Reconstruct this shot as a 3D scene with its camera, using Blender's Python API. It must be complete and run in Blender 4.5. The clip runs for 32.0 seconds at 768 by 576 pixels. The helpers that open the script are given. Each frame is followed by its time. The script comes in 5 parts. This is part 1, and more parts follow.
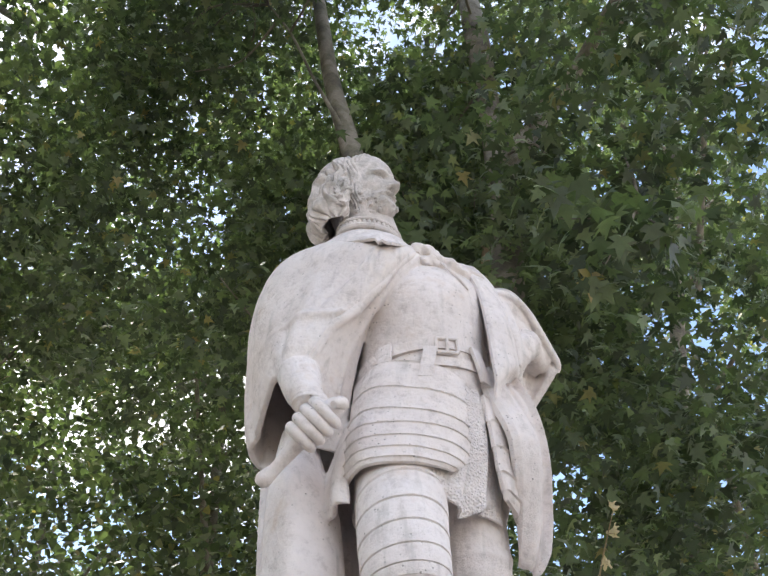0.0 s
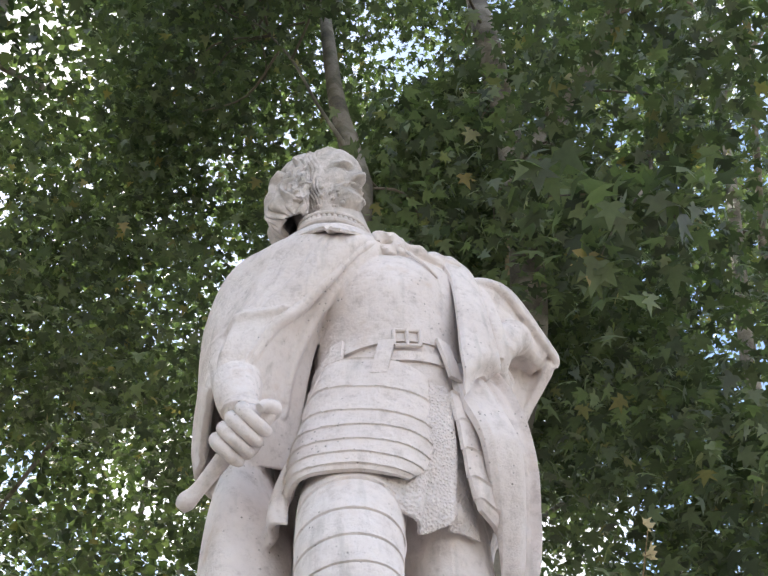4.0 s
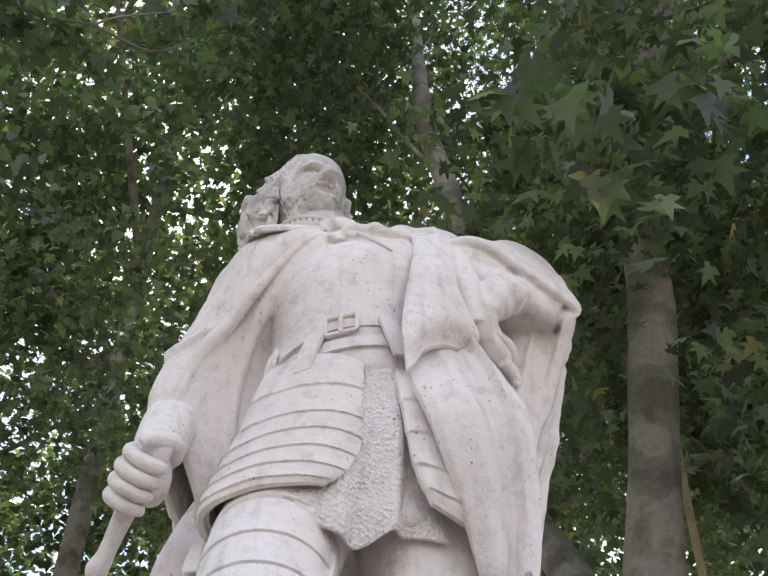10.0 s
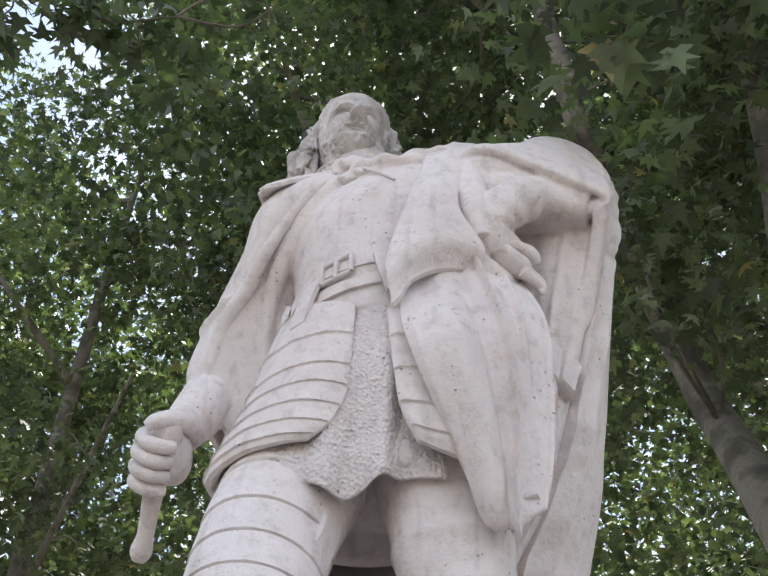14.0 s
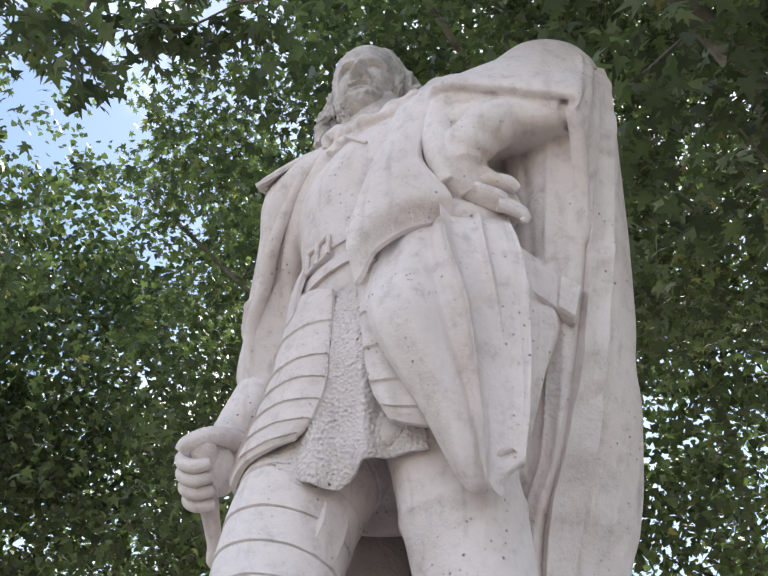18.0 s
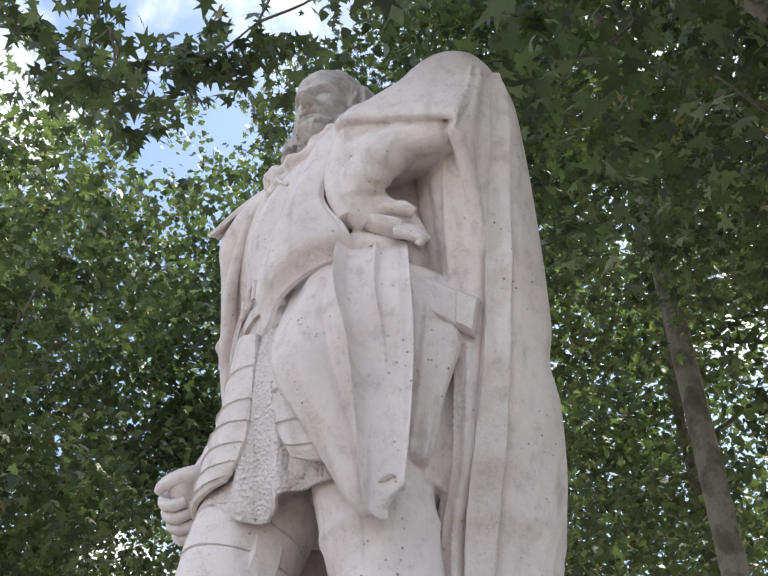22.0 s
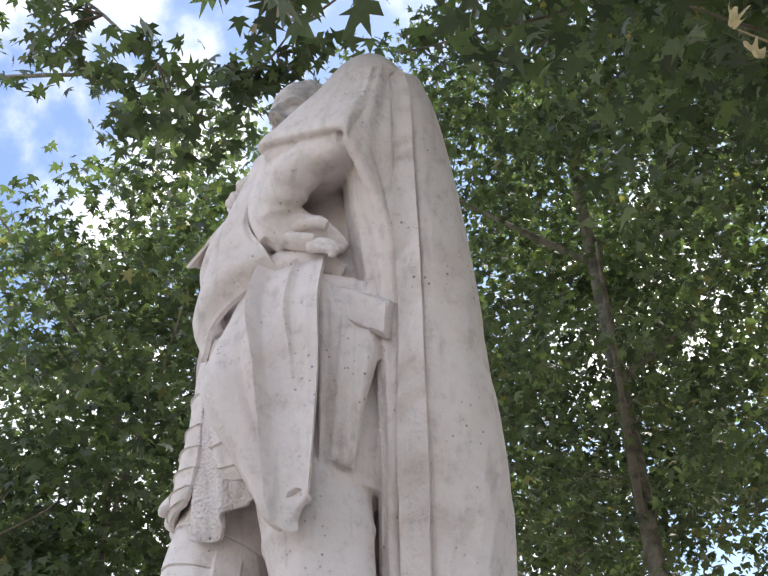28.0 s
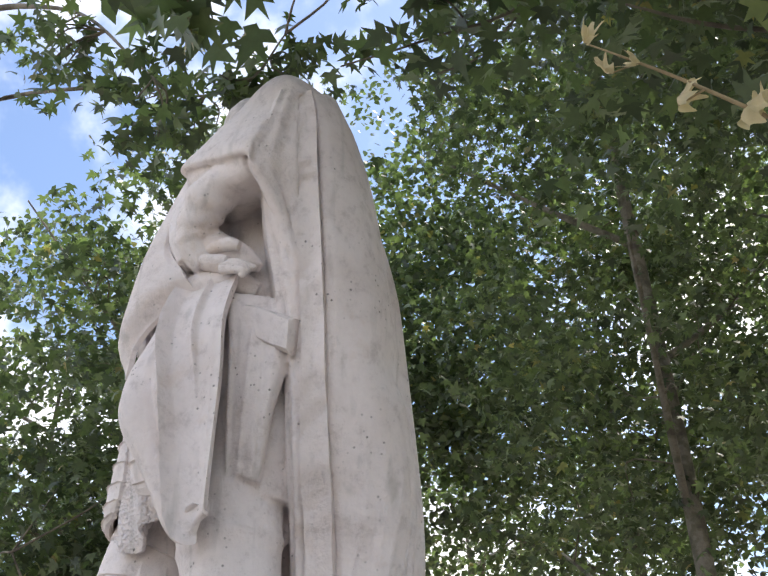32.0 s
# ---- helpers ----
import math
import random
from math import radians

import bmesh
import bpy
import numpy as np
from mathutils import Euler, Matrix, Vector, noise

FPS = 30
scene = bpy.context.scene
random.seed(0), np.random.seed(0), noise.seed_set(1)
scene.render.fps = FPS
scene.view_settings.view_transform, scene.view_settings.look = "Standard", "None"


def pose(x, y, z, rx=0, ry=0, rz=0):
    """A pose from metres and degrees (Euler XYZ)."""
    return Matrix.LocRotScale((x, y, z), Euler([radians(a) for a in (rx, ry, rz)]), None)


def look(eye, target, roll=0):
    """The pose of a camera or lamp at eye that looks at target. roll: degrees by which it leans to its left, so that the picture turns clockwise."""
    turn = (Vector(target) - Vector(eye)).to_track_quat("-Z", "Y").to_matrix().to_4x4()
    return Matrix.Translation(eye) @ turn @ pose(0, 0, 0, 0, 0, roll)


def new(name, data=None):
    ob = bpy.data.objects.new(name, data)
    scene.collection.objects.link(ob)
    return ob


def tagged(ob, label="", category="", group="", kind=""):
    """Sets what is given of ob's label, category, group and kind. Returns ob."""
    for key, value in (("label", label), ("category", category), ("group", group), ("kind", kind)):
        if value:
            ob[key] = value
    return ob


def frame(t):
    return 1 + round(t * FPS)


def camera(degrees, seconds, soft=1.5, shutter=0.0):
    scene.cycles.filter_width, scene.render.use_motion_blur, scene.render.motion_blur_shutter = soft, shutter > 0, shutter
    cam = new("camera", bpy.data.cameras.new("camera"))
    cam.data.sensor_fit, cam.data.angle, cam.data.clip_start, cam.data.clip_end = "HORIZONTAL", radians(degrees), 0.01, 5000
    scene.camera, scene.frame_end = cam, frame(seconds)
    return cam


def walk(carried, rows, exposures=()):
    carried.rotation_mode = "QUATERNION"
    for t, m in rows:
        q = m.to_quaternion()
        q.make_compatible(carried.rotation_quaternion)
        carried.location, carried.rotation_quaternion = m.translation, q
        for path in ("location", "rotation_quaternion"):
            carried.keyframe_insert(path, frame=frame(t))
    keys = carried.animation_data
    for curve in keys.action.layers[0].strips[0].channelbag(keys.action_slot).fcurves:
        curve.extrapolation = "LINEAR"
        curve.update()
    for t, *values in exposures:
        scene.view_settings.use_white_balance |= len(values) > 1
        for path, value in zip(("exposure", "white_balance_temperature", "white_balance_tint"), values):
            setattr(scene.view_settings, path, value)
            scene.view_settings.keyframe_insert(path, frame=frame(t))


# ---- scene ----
cam = camera(41.93, 32.0)
PATH = [
    (0, (-0.686, -2.893, 1.547), (-0.382, -1.411, 2.855), -1.91),
    (0.5, (-0.661, -2.853, 1.550), (-0.365, -1.384, 2.874), -1.84),
    (1, (-0.622, -2.816, 1.550), (-0.338, -1.360, 2.891), -1.75),
    (1.5, (-0.534, -2.763, 1.571), (-0.269, -1.318, 2.928), -1.39),
    (2, (-0.450, -2.701, 1.601), (-0.209, -1.264, 2.971), -1.24),
    (2.5, (-0.431, -2.671, 1.603), (-0.205, -1.239, 2.981), -1.77),
    (3, (-0.361, -2.613, 1.634), (-0.163, -1.185, 3.020), -2.07),
    (3.5, (-0.272, -2.540, 1.655), (-0.111, -1.118, 3.052), -2.06),
    (5.5, (-0.055, -2.323, 1.689), (-0.015, -0.902, 3.096), -3.51),
    (6, (0.031, -2.267, 1.713), (0.030, -0.852, 3.127), -3.64),
    (6.5, (0.101, -2.222, 1.733), (0.065, -0.823, 3.162), -3.75),
    (7, (0.156, -2.187, 1.734), (0.084, -0.819, 3.191), -4.02),
    (7.5, (0.246, -2.137, 1.749), (0.131, -0.804, 3.235), -3.84),
    (8, (0.302, -2.094, 1.751), (0.146, -0.797, 3.265), -3.95),
    (8.5, (0.389, -2.064, 1.768), (0.184, -0.785, 3.292), -3.61),
    (9, (0.493, -1.989, 1.780), (0.228, -0.729, 3.310), -2.76),
    (9.5, (0.543, -1.941, 1.777), (0.224, -0.686, 3.301), -2.44),
    (10, (0.658, -1.865, 1.802), (0.257, -0.622, 3.316), -1.33),
    (10.5, (0.720, -1.813, 1.807), (0.262, -0.578, 3.313), -0.85),
    (11, (0.783, -1.764, 1.819), (0.262, -0.541, 3.314), -0.46),
    (11.5, (0.888, -1.690, 1.839), (0.291, -0.492, 3.325), 0.89),
    (12, (0.912, -1.701, 1.843), (0.263, -0.504, 3.308), 0.41),
    (12.5, (0.981, -1.629, 1.859), (0.276, -0.461, 3.322), 1.12),
    (13, (1.055, -1.589, 1.866), (0.282, -0.447, 3.315), 1.66),
    (13.5, (1.093, -1.612, 1.867), (0.266, -0.475, 3.290), 1.40),
    (14, (1.173, -1.516, 1.894), (0.277, -0.423, 3.310), 2.26),
    (14.5, (1.258, -1.488, 1.913), (0.290, -0.429, 3.307), 2.71),
    (15, (1.316, -1.493, 1.922), (0.281, -0.455, 3.283), 2.69),
    (15.5, (1.373, -1.423, 1.930), (0.293, -0.420, 3.282), 2.73),
    (17.5, (1.591, -1.215, 2.014), (0.309, -0.368, 3.294), 0.11),
    (18, (1.652, -1.102, 2.036), (0.323, -0.306, 3.302), -0.09),
    (18.5, (1.696, -1.055, 2.040), (0.334, -0.295, 3.292), -0.63),
    (19, (1.746, -0.986, 2.056), (0.350, -0.268, 3.296), -1.02),
    (19.5, (1.825, -0.917, 2.076), (0.399, -0.234, 3.301), -1.03),
    (20, (1.892, -0.929, 2.081), (0.442, -0.264, 3.286), -1.94),
    (20.5, (1.936, -0.852, 2.069), (0.467, -0.220, 3.271), -1.71),
    (21, (2.010, -0.781, 2.089), (0.521, -0.179, 3.280), -1.33),
    (21.5, (2.065, -0.768, 2.086), (0.563, -0.196, 3.276), -2.09),
    (22, (2.114, -0.653, 2.081), (0.593, -0.142, 3.275), -1.63),
    (22.5, (2.186, -0.597, 2.106), (0.636, -0.132, 3.282), -1.83),
    (23, (2.227, -0.545, 2.122), (0.653, -0.123, 3.281), -2.11),
    (23.5, (2.219, -0.467, 2.101), (0.632, -0.094, 3.260), -1.81),
    (24, (2.219, -0.455, 2.058), (0.620, -0.112, 3.209), -2.65),
    (24.5, (2.242, -0.414, 2.069), (0.630, -0.103, 3.211), -2.89),
    (25, (2.244, -0.316, 2.090), (0.633, -0.051, 3.246), -2.26),
    (25.5, (2.274, -0.230, 2.106), (0.660, -0.003, 3.266), -1.81),
    (27.5, (2.338, -0.038, 2.114), (0.707, 0.106, 3.261), -2.08),
    (28, (2.360, -0.019, 2.112), (0.723, 0.111, 3.253), -2.67),
    (28.5, (2.381, 0.053, 2.103), (0.739, 0.161, 3.240), -2.57),
    (29, (2.402, 0.089, 2.092), (0.757, 0.180, 3.227), -2.81),
    (29.5, (2.400, 0.097, 2.092), (0.753, 0.179, 3.224), -3.28),
    (30, (2.419, 0.179, 2.086), (0.770, 0.234, 3.217), -2.93),
    (30.5, (2.438, 0.267, 2.105), (0.785, 0.298, 3.230), -2.36),
    (31, (2.457, 0.269, 2.110), (0.801, 0.292, 3.231), -2.70),
    (31.5, (2.460, 0.297, 2.112), (0.804, 0.308, 3.234), -2.61),
    (32, (2.472, 0.389, 2.116), (0.816, 0.375, 3.238), -2.04),
]
walk(cam, [(t, look(eye, target, roll)) for t, eye, target, roll in PATH],
     exposures=[(0, 1.36, 6600, 12), (9, 1.3, 6600, 12), (14, 1.14, 6500, 12), (22, 1.07, 6550, 13), (32, 1.08, 6600, 13)])

# ---- world and sun ----
SUN_AZ, SUN_EL = radians(-35), radians(58)
SUN_DIR = Vector((math.sin(SUN_AZ) * math.cos(SUN_EL), math.cos(SUN_AZ) * math.cos(SUN_EL), math.sin(SUN_EL)))
world = bpy.data.worlds.new("sky")
world.use_nodes = True
scene.world = world
wt = world.node_tree
sky = wt.nodes.new("ShaderNodeTexSky")
sky.sky_type, sky.sun_disc = "NISHITA", False
sky.sun_elevation, sky.sun_rotation = SUN_EL, SUN_AZ
sky.dust_density, sky.ozone_density = 0.6, 1.5
way = wt.nodes.new("ShaderNodeTexCoord")
cloud = wt.nodes.new("ShaderNodeTexNoise")
cloud.inputs["Scale"].default_value, cloud.inputs["Detail"].default_value = 2.6, 7.0
cloud.inputs["Roughness"].default_value = 0.55
cover = wt.nodes.new("ShaderNodeMapRange")
cover.inputs["From Min"].default_value, cover.inputs["From Max"].default_value = 0.485, 0.645
cover.interpolation_type = "SMOOTHSTEP"
veil = wt.nodes.new("ShaderNodeMix")
veil.data_type = "RGBA"
veil.inputs["B"].default_value = (9.6, 9.5, 9.5, 1)
wt.links.new(way.outputs["Generated"], cloud.inputs["Vector"])
wt.links.new(cloud.outputs["Fac"], cover.inputs["Value"])
wt.links.new(cover.outputs["Result"], veil.inputs["Factor"])
wt.links.new(sky.outputs[0], veil.inputs["A"])
wt.links.new(veil.outputs["Result"], wt.nodes["Background"].inputs[0])
wt.nodes["Background"].inputs[1].default_value = 0.13
sun = new("sun", bpy.data.lights.new("sun", "SUN"))
sun.data.energy, sun.data.angle, sun.data.color = 3.4, radians(2.0), (1.0, 0.95, 0.86)
sun.matrix_world = look(SUN_DIR * 60, (0, 0, 0))

# ---- materials ----
def material(name):
    m = bpy.data.materials.new(name)
    m.use_nodes = True
    return m, m.node_tree, m.node_tree.nodes["Principled BSDF"]


def noise_node(nt, scale, detail=4.0, rough=0.6, coord="Object", kind="ShaderNodeTexNoise"):
    tc = nt.nodes.new("ShaderNodeTexCoord")
    n = nt.nodes.new(kind)
    n.inputs["Scale"].default_value = scale
    if kind == "ShaderNodeTexNoise":
        n.inputs["Detail"].default_value, n.inputs["Roughness"].default_value = detail, rough
    nt.links.new(tc.outputs[coord], n.inputs["Vector"])
    return n


def ramp_node(nt, src, stops):
    r = nt.nodes.new("ShaderNodeValToRGB")
    r.color_ramp.elements[0].position, r.color_ramp.elements[0].color = stops[0][0], (*stops[0][1], 1)
    r.color_ramp.elements[1].position, r.color_ramp.elements[1].color = stops[-1][0], (*stops[-1][1], 1)
    for p, c in stops[1:-1]:
        r.color_ramp.elements.new(p).color = (*c, 1)
    nt.links.new(src, r.inputs["Fac"])
    return r


def mix_node(nt, fac, a, b, blend="MIX"):
    m = nt.nodes.new("ShaderNodeMix")
    m.data_type, m.blend_type = "RGBA", blend
    for key, val in (("Factor", fac), ("A", a), ("B", b)):
        if isinstance(val, (int, float)):
            m.inputs[key].default_value = val
        elif isinstance(val, tuple):
            m.inputs[key].default_value = (*val, 1)
        else:
            nt.links.new(val, m.inputs[key])
    return m.outputs["Result"]


def bump_node(nt, height, strength, distance, after=None):
    b = nt.nodes.new("ShaderNodeBump")
    b.inputs["Strength"].default_value, b.inputs["Distance"].default_value = strength, distance
    nt.links.new(height, b.inputs["Height"])
    if after:
        nt.links.new(after, b.inputs["Normal"])
    return b.outputs["Normal"]


def stone_material():
    m, nt, p = material("limestone")
    big = noise_node(nt, 2.3, 5, 0.6)
    tone = ramp_node(nt, big.outputs["Fac"], [(0.28, (0.66, 0.585, 0.55)), (0.48, (0.79, 0.72, 0.695)), (0.70, (0.84, 0.785, 0.77))])
    fine = noise_node(nt, 22, 6, 0.7)
    grain = ramp_node(nt, fine.outputs["Fac"], [(0.30, (0.70, 0.68, 0.67)), (0.46, (0.95, 0.95, 0.95)), (0.58, (1.0, 1.0, 1.0)), (1.0, (1.0, 1.0, 1.0))])
    col = mix_node(nt, 0.8, tone.outputs["Color"], grain.outputs["Color"], "MULTIPLY")
    # ochre veins and rust stains
    vein = noise_node(nt, 5.0, 8, 0.65)
    vmask = ramp_node(nt, vein.outputs["Fac"], [(0.60, (0, 0, 0)), (0.72, (1, 1, 1))])
    col = mix_node(nt, mix_node(nt, 0.5, (0.0, 0.0, 0.0), vmask.outputs["Color"]), col, (0.60, 0.47, 0.38))
    # small dark pits
    pit = noise_node(nt, 47, 2, 0.5, kind="ShaderNodeTexVoronoi")
    some = noise_node(nt, 6.5, 3, 0.6)
    pmask = ramp_node(nt, pit.outputs["Distance"], [(0.07, (1, 1, 1)), (0.18, (0, 0, 0))])
    smask = ramp_node(nt, some.outputs["Fac"], [(0.49, (0, 0, 0)), (0.62, (1, 1, 1))])
    spots = mix_node(nt, 1.0, pmask.outputs["Color"], smask.outputs["Color"], "MULTIPLY")
    col = mix_node(nt, spots, col, (0.30, 0.27, 0.25))
    # grey lichen on ledges that face the rain
    geo = nt.nodes.new("ShaderNodeNewGeometry")
    sep = nt.nodes.new("ShaderNodeSeparateXYZ")
    nt.links.new(geo.outputs["Normal"], sep.inputs[0])
    ledge = ramp_node(nt, sep.outputs["Z"], [(0.35, (0, 0, 0)), (0.95, (1, 1, 1))])
    lich = noise_node(nt, 9, 7, 0.7)
    lmask = ramp_node(nt, lich.outputs["Fac"], [(0.38, (0.1, 0.1, 0.1)), (0.62, (0.85, 0.85, 0.85))])
    col = mix_node(nt, mix_node(nt, 1.0, ledge.outputs["Color"], lmask.outputs["Color"], "MULTIPLY"), col, (0.43, 0.415, 0.39))
    # grey crust on the head and shoulders, where rain strikes first
    place = nt.nodes.new("ShaderNodeTexCoord")
    height = nt.nodes.new("ShaderNodeSeparateXYZ")
    nt.links.new(place.outputs["Object"], height.inputs[0])
    high = nt.nodes.new("ShaderNodeMapRange")
    high.inputs["From Min"].default_value, high.inputs["From Max"].default_value = 4.15, 4.45
    high.inputs["To Max"].default_value = 0.9
    nt.links.new(height.outputs["Z"], high.inputs["Value"])
    crust = ramp_node(nt, noise_node(nt, 13, 7, 0.7).outputs["Fac"], [(0.40, (0.25, 0.25, 0.25)), (0.60, (1, 1, 1))])
    col = mix_node(nt, mix_node(nt, 1.0, high.outputs["Result"], crust.outputs["Color"], "MULTIPLY"), col, (0.37, 0.345, 0.315))
    # hairline streaks that run down with the water
    run = nt.nodes.new("ShaderNodeMapping")
    run.inputs["Scale"].default_value = (26, 26, 2.2)
    nt.links.new(place.outputs["Object"], run.inputs["Vector"])
    drip = nt.nodes.new("ShaderNodeTexNoise")
    drip.inputs["Scale"].default_value, drip.inputs["Detail"].default_value = 1.0, 5.0
    nt.links.new(run.outputs[0], drip.inputs["Vector"])
    dmask = ramp_node(nt, drip.outputs["Fac"], [(0.58, (0, 0, 0)), (0.72, (0.45, 0.45, 0.45))])
    col = mix_node(nt, dmask.outputs["Color"], col, (0.47, 0.44, 0.41))
    nt.links.new(col, p.inputs["Base Color"])
    p.inputs["Roughness"].default_value = 0.85
    p.inputs["Specular IOR Level"].default_value = 0.25
    # carved relief: mail rings, hair and plain tool marks, each where the sculptor put it
    mail = nt.nodes.new("ShaderNodeAttribute")
    mail.attribute_name = "mail"
    rings = noise_node(nt, 115, kind="ShaderNodeTexVoronoi")
    mh = nt.nodes.new("ShaderNodeMath")
    mh.operation = "MULTIPLY"
    nt.links.new(rings.outputs["Distance"], mh.inputs[0])
    nt.links.new(mail.outputs["Fac"], mh.inputs[1])
    n1 = bump_node(nt, mh.outputs[0], 0.8, 0.008)
    n2 = bump_node(nt, fine.outputs["Fac"], 0.65, 0.016, n1)
    mid = noise_node(nt, 7, 5, 0.55)
    n3 = bump_node(nt, mid.outputs["Fac"], 0.32, 0.018, n2)
    n4 = bump_node(nt, spots, 0.6, -0.006, n3)
    nt.links.new(n4, p.inputs["Normal"])
    return m


STONE = stone_material()


def bark_material(name, light, dark, moss):
    m, nt, p = material(name)
    patch = noise_node(nt, 5.5, 3, 0.5)
    tone = ramp_node(nt, patch.outputs["Fac"], [(0.36, dark), (0.47, moss), (0.56, light), (0.75, light)])
    tone.color_ramp.interpolation = "EASE"
    fine = noise_node(nt, 40, 6, 0.7)
    grain = ramp_node(nt, fine.outputs["Fac"], [(0.3, (0.6, 0.6, 0.6)), (0.6, (1, 1, 1))])
    nt.links.new(mix_node(nt, 0.7, tone.outputs["Color"], grain.outputs["Color"], "MULTIPLY"), p.inputs["Base Color"])
    p.inputs["Roughness"].default_value = 0.9
    n1 = bump_node(nt, patch.outputs["Fac"], 0.5, 0.03)
    nt.links.new(bump_node(nt, fine.outputs["Fac"], 0.5, 0.01, n1), p.inputs["Normal"])
    return m


BARK = bark_material("plane_bark", (0.25, 0.225, 0.185), (0.12, 0.105, 0.085), (0.17, 0.155, 0.115))
DRYTWIG = bark_material("dry_twig_bark", (0.42, 0.33, 0.20), (0.30, 0.22, 0.13), (0.36, 0.27, 0.16))
TWIG = bark_material("twig_bark", (0.22, 0.19, 0.15), (0.12, 0.10, 0.08), (0.17, 0.145, 0.11))


def leaf_material(name, low, high, thru):
    m, nt, p = material(name)
    geo = nt.nodes.new("ShaderNodeNewGeometry")
    tone = ramp_node(nt, geo.outputs["Random Per Island"], [(0.0, low), (0.55, tuple((a + b) / 2 for a, b in zip(low, high))), (0.975, high), (1.0, (0.17, 0.13, 0.06))])
    blotch = noise_node(nt, 30, 3, 0.6)
    shade = ramp_node(nt, blotch.outputs["Fac"], [(0.3, (0.75, 0.75, 0.75)), (0.7, (1.1, 1.1, 1.1))])
    col = mix_node(nt, 0.7, tone.outputs["Color"], shade.outputs["Color"], "MULTIPLY")
    nt.links.new(col, p.inputs["Base Color"])
    p.inputs["Roughness"].default_value = 0.52
    p.inputs["Specular IOR Level"].default_value = 0.35
    t = nt.nodes.new("ShaderNodeBsdfTranslucent")
    nt.links.new(mix_node(nt, 1.0, col, thru, "MULTIPLY"), t.inputs["Color"])
    a = nt.nodes.new("ShaderNodeAddShader")
    nt.links.new(p.outputs[0], a.inputs[0])
    nt.links.new(t.outputs[0], a.inputs[1])
    nt.links.new(a.outputs[0], nt.nodes["Material Output"].inputs["Surface"])
    return m


LEAF = leaf_material("plane_leaf", (0.030, 0.039, 0.028), (0.092, 0.112, 0.062), (1.05, 1.30, 0.58))
DRY = leaf_material("dry_leaf", (0.30, 0.25, 0.15), (0.46, 0.40, 0.27), (0.8, 0.8, 0.6))


def ground_material():
    m, nt, p = material("packed_earth")
    n = noise_node(nt, 1.5, 6, 0.6)
    r = ramp_node(nt, n.outputs["Fac"], [(0.3, (0.22, 0.18, 0.13)), (0.7, (0.34, 0.29, 0.22))])
    f = noise_node(nt, 60, 5, 0.7)
    nt.links.new(r.outputs["Color"], p.inputs["Base Color"])
    p.inputs["Roughness"].default_value = 0.95
    nt.links.new(bump_node(nt, f.outputs["Fac"], 0.5, 0.02), p.inputs["Normal"])
    return m


EARTH = ground_material()

# ---- shaping tools ----
from mathutils.bvhtree import BVHTree


def mesh_of(name, verts, faces, mat, smooth=True):
    me = bpy.data.meshes.new(name)
    me.from_pydata([tuple(v) for v in verts], [], faces)
    me.materials.append(mat)
    if smooth:
        me.polygons.foreach_set("use_smooth", np.ones(len(me.polygons), dtype=bool))
    me.update()
    return me


def spline(P, n):
    """n points on a smooth curve through the rows of P."""
    P = np.asarray(P, float)
    if len(P) == 2:
        s = np.linspace(0, 1, n).reshape((-1,) + (1,) * (P.ndim - 1))
        return P[0] * (1 - s) + P[1] * s
    Q = np.concatenate([[2 * P[0] - P[1]], P, [2 * P[-1] - P[-2]]])
    s = np.linspace(0, len(P) - 1 - 1e-9, n)
    i = s.astype(int)
    u = (s - i).reshape((-1,) + (1,) * (P.ndim - 1))
    a, b, c, d = Q[i], Q[i + 1], Q[i + 2], Q[i + 3]
    return 0.5 * (2 * b + (c - a) * u + (2 * a - 5 * b + 4 * c - d) * u**2 + (3 * b - a - 3 * c + d) * u**3)


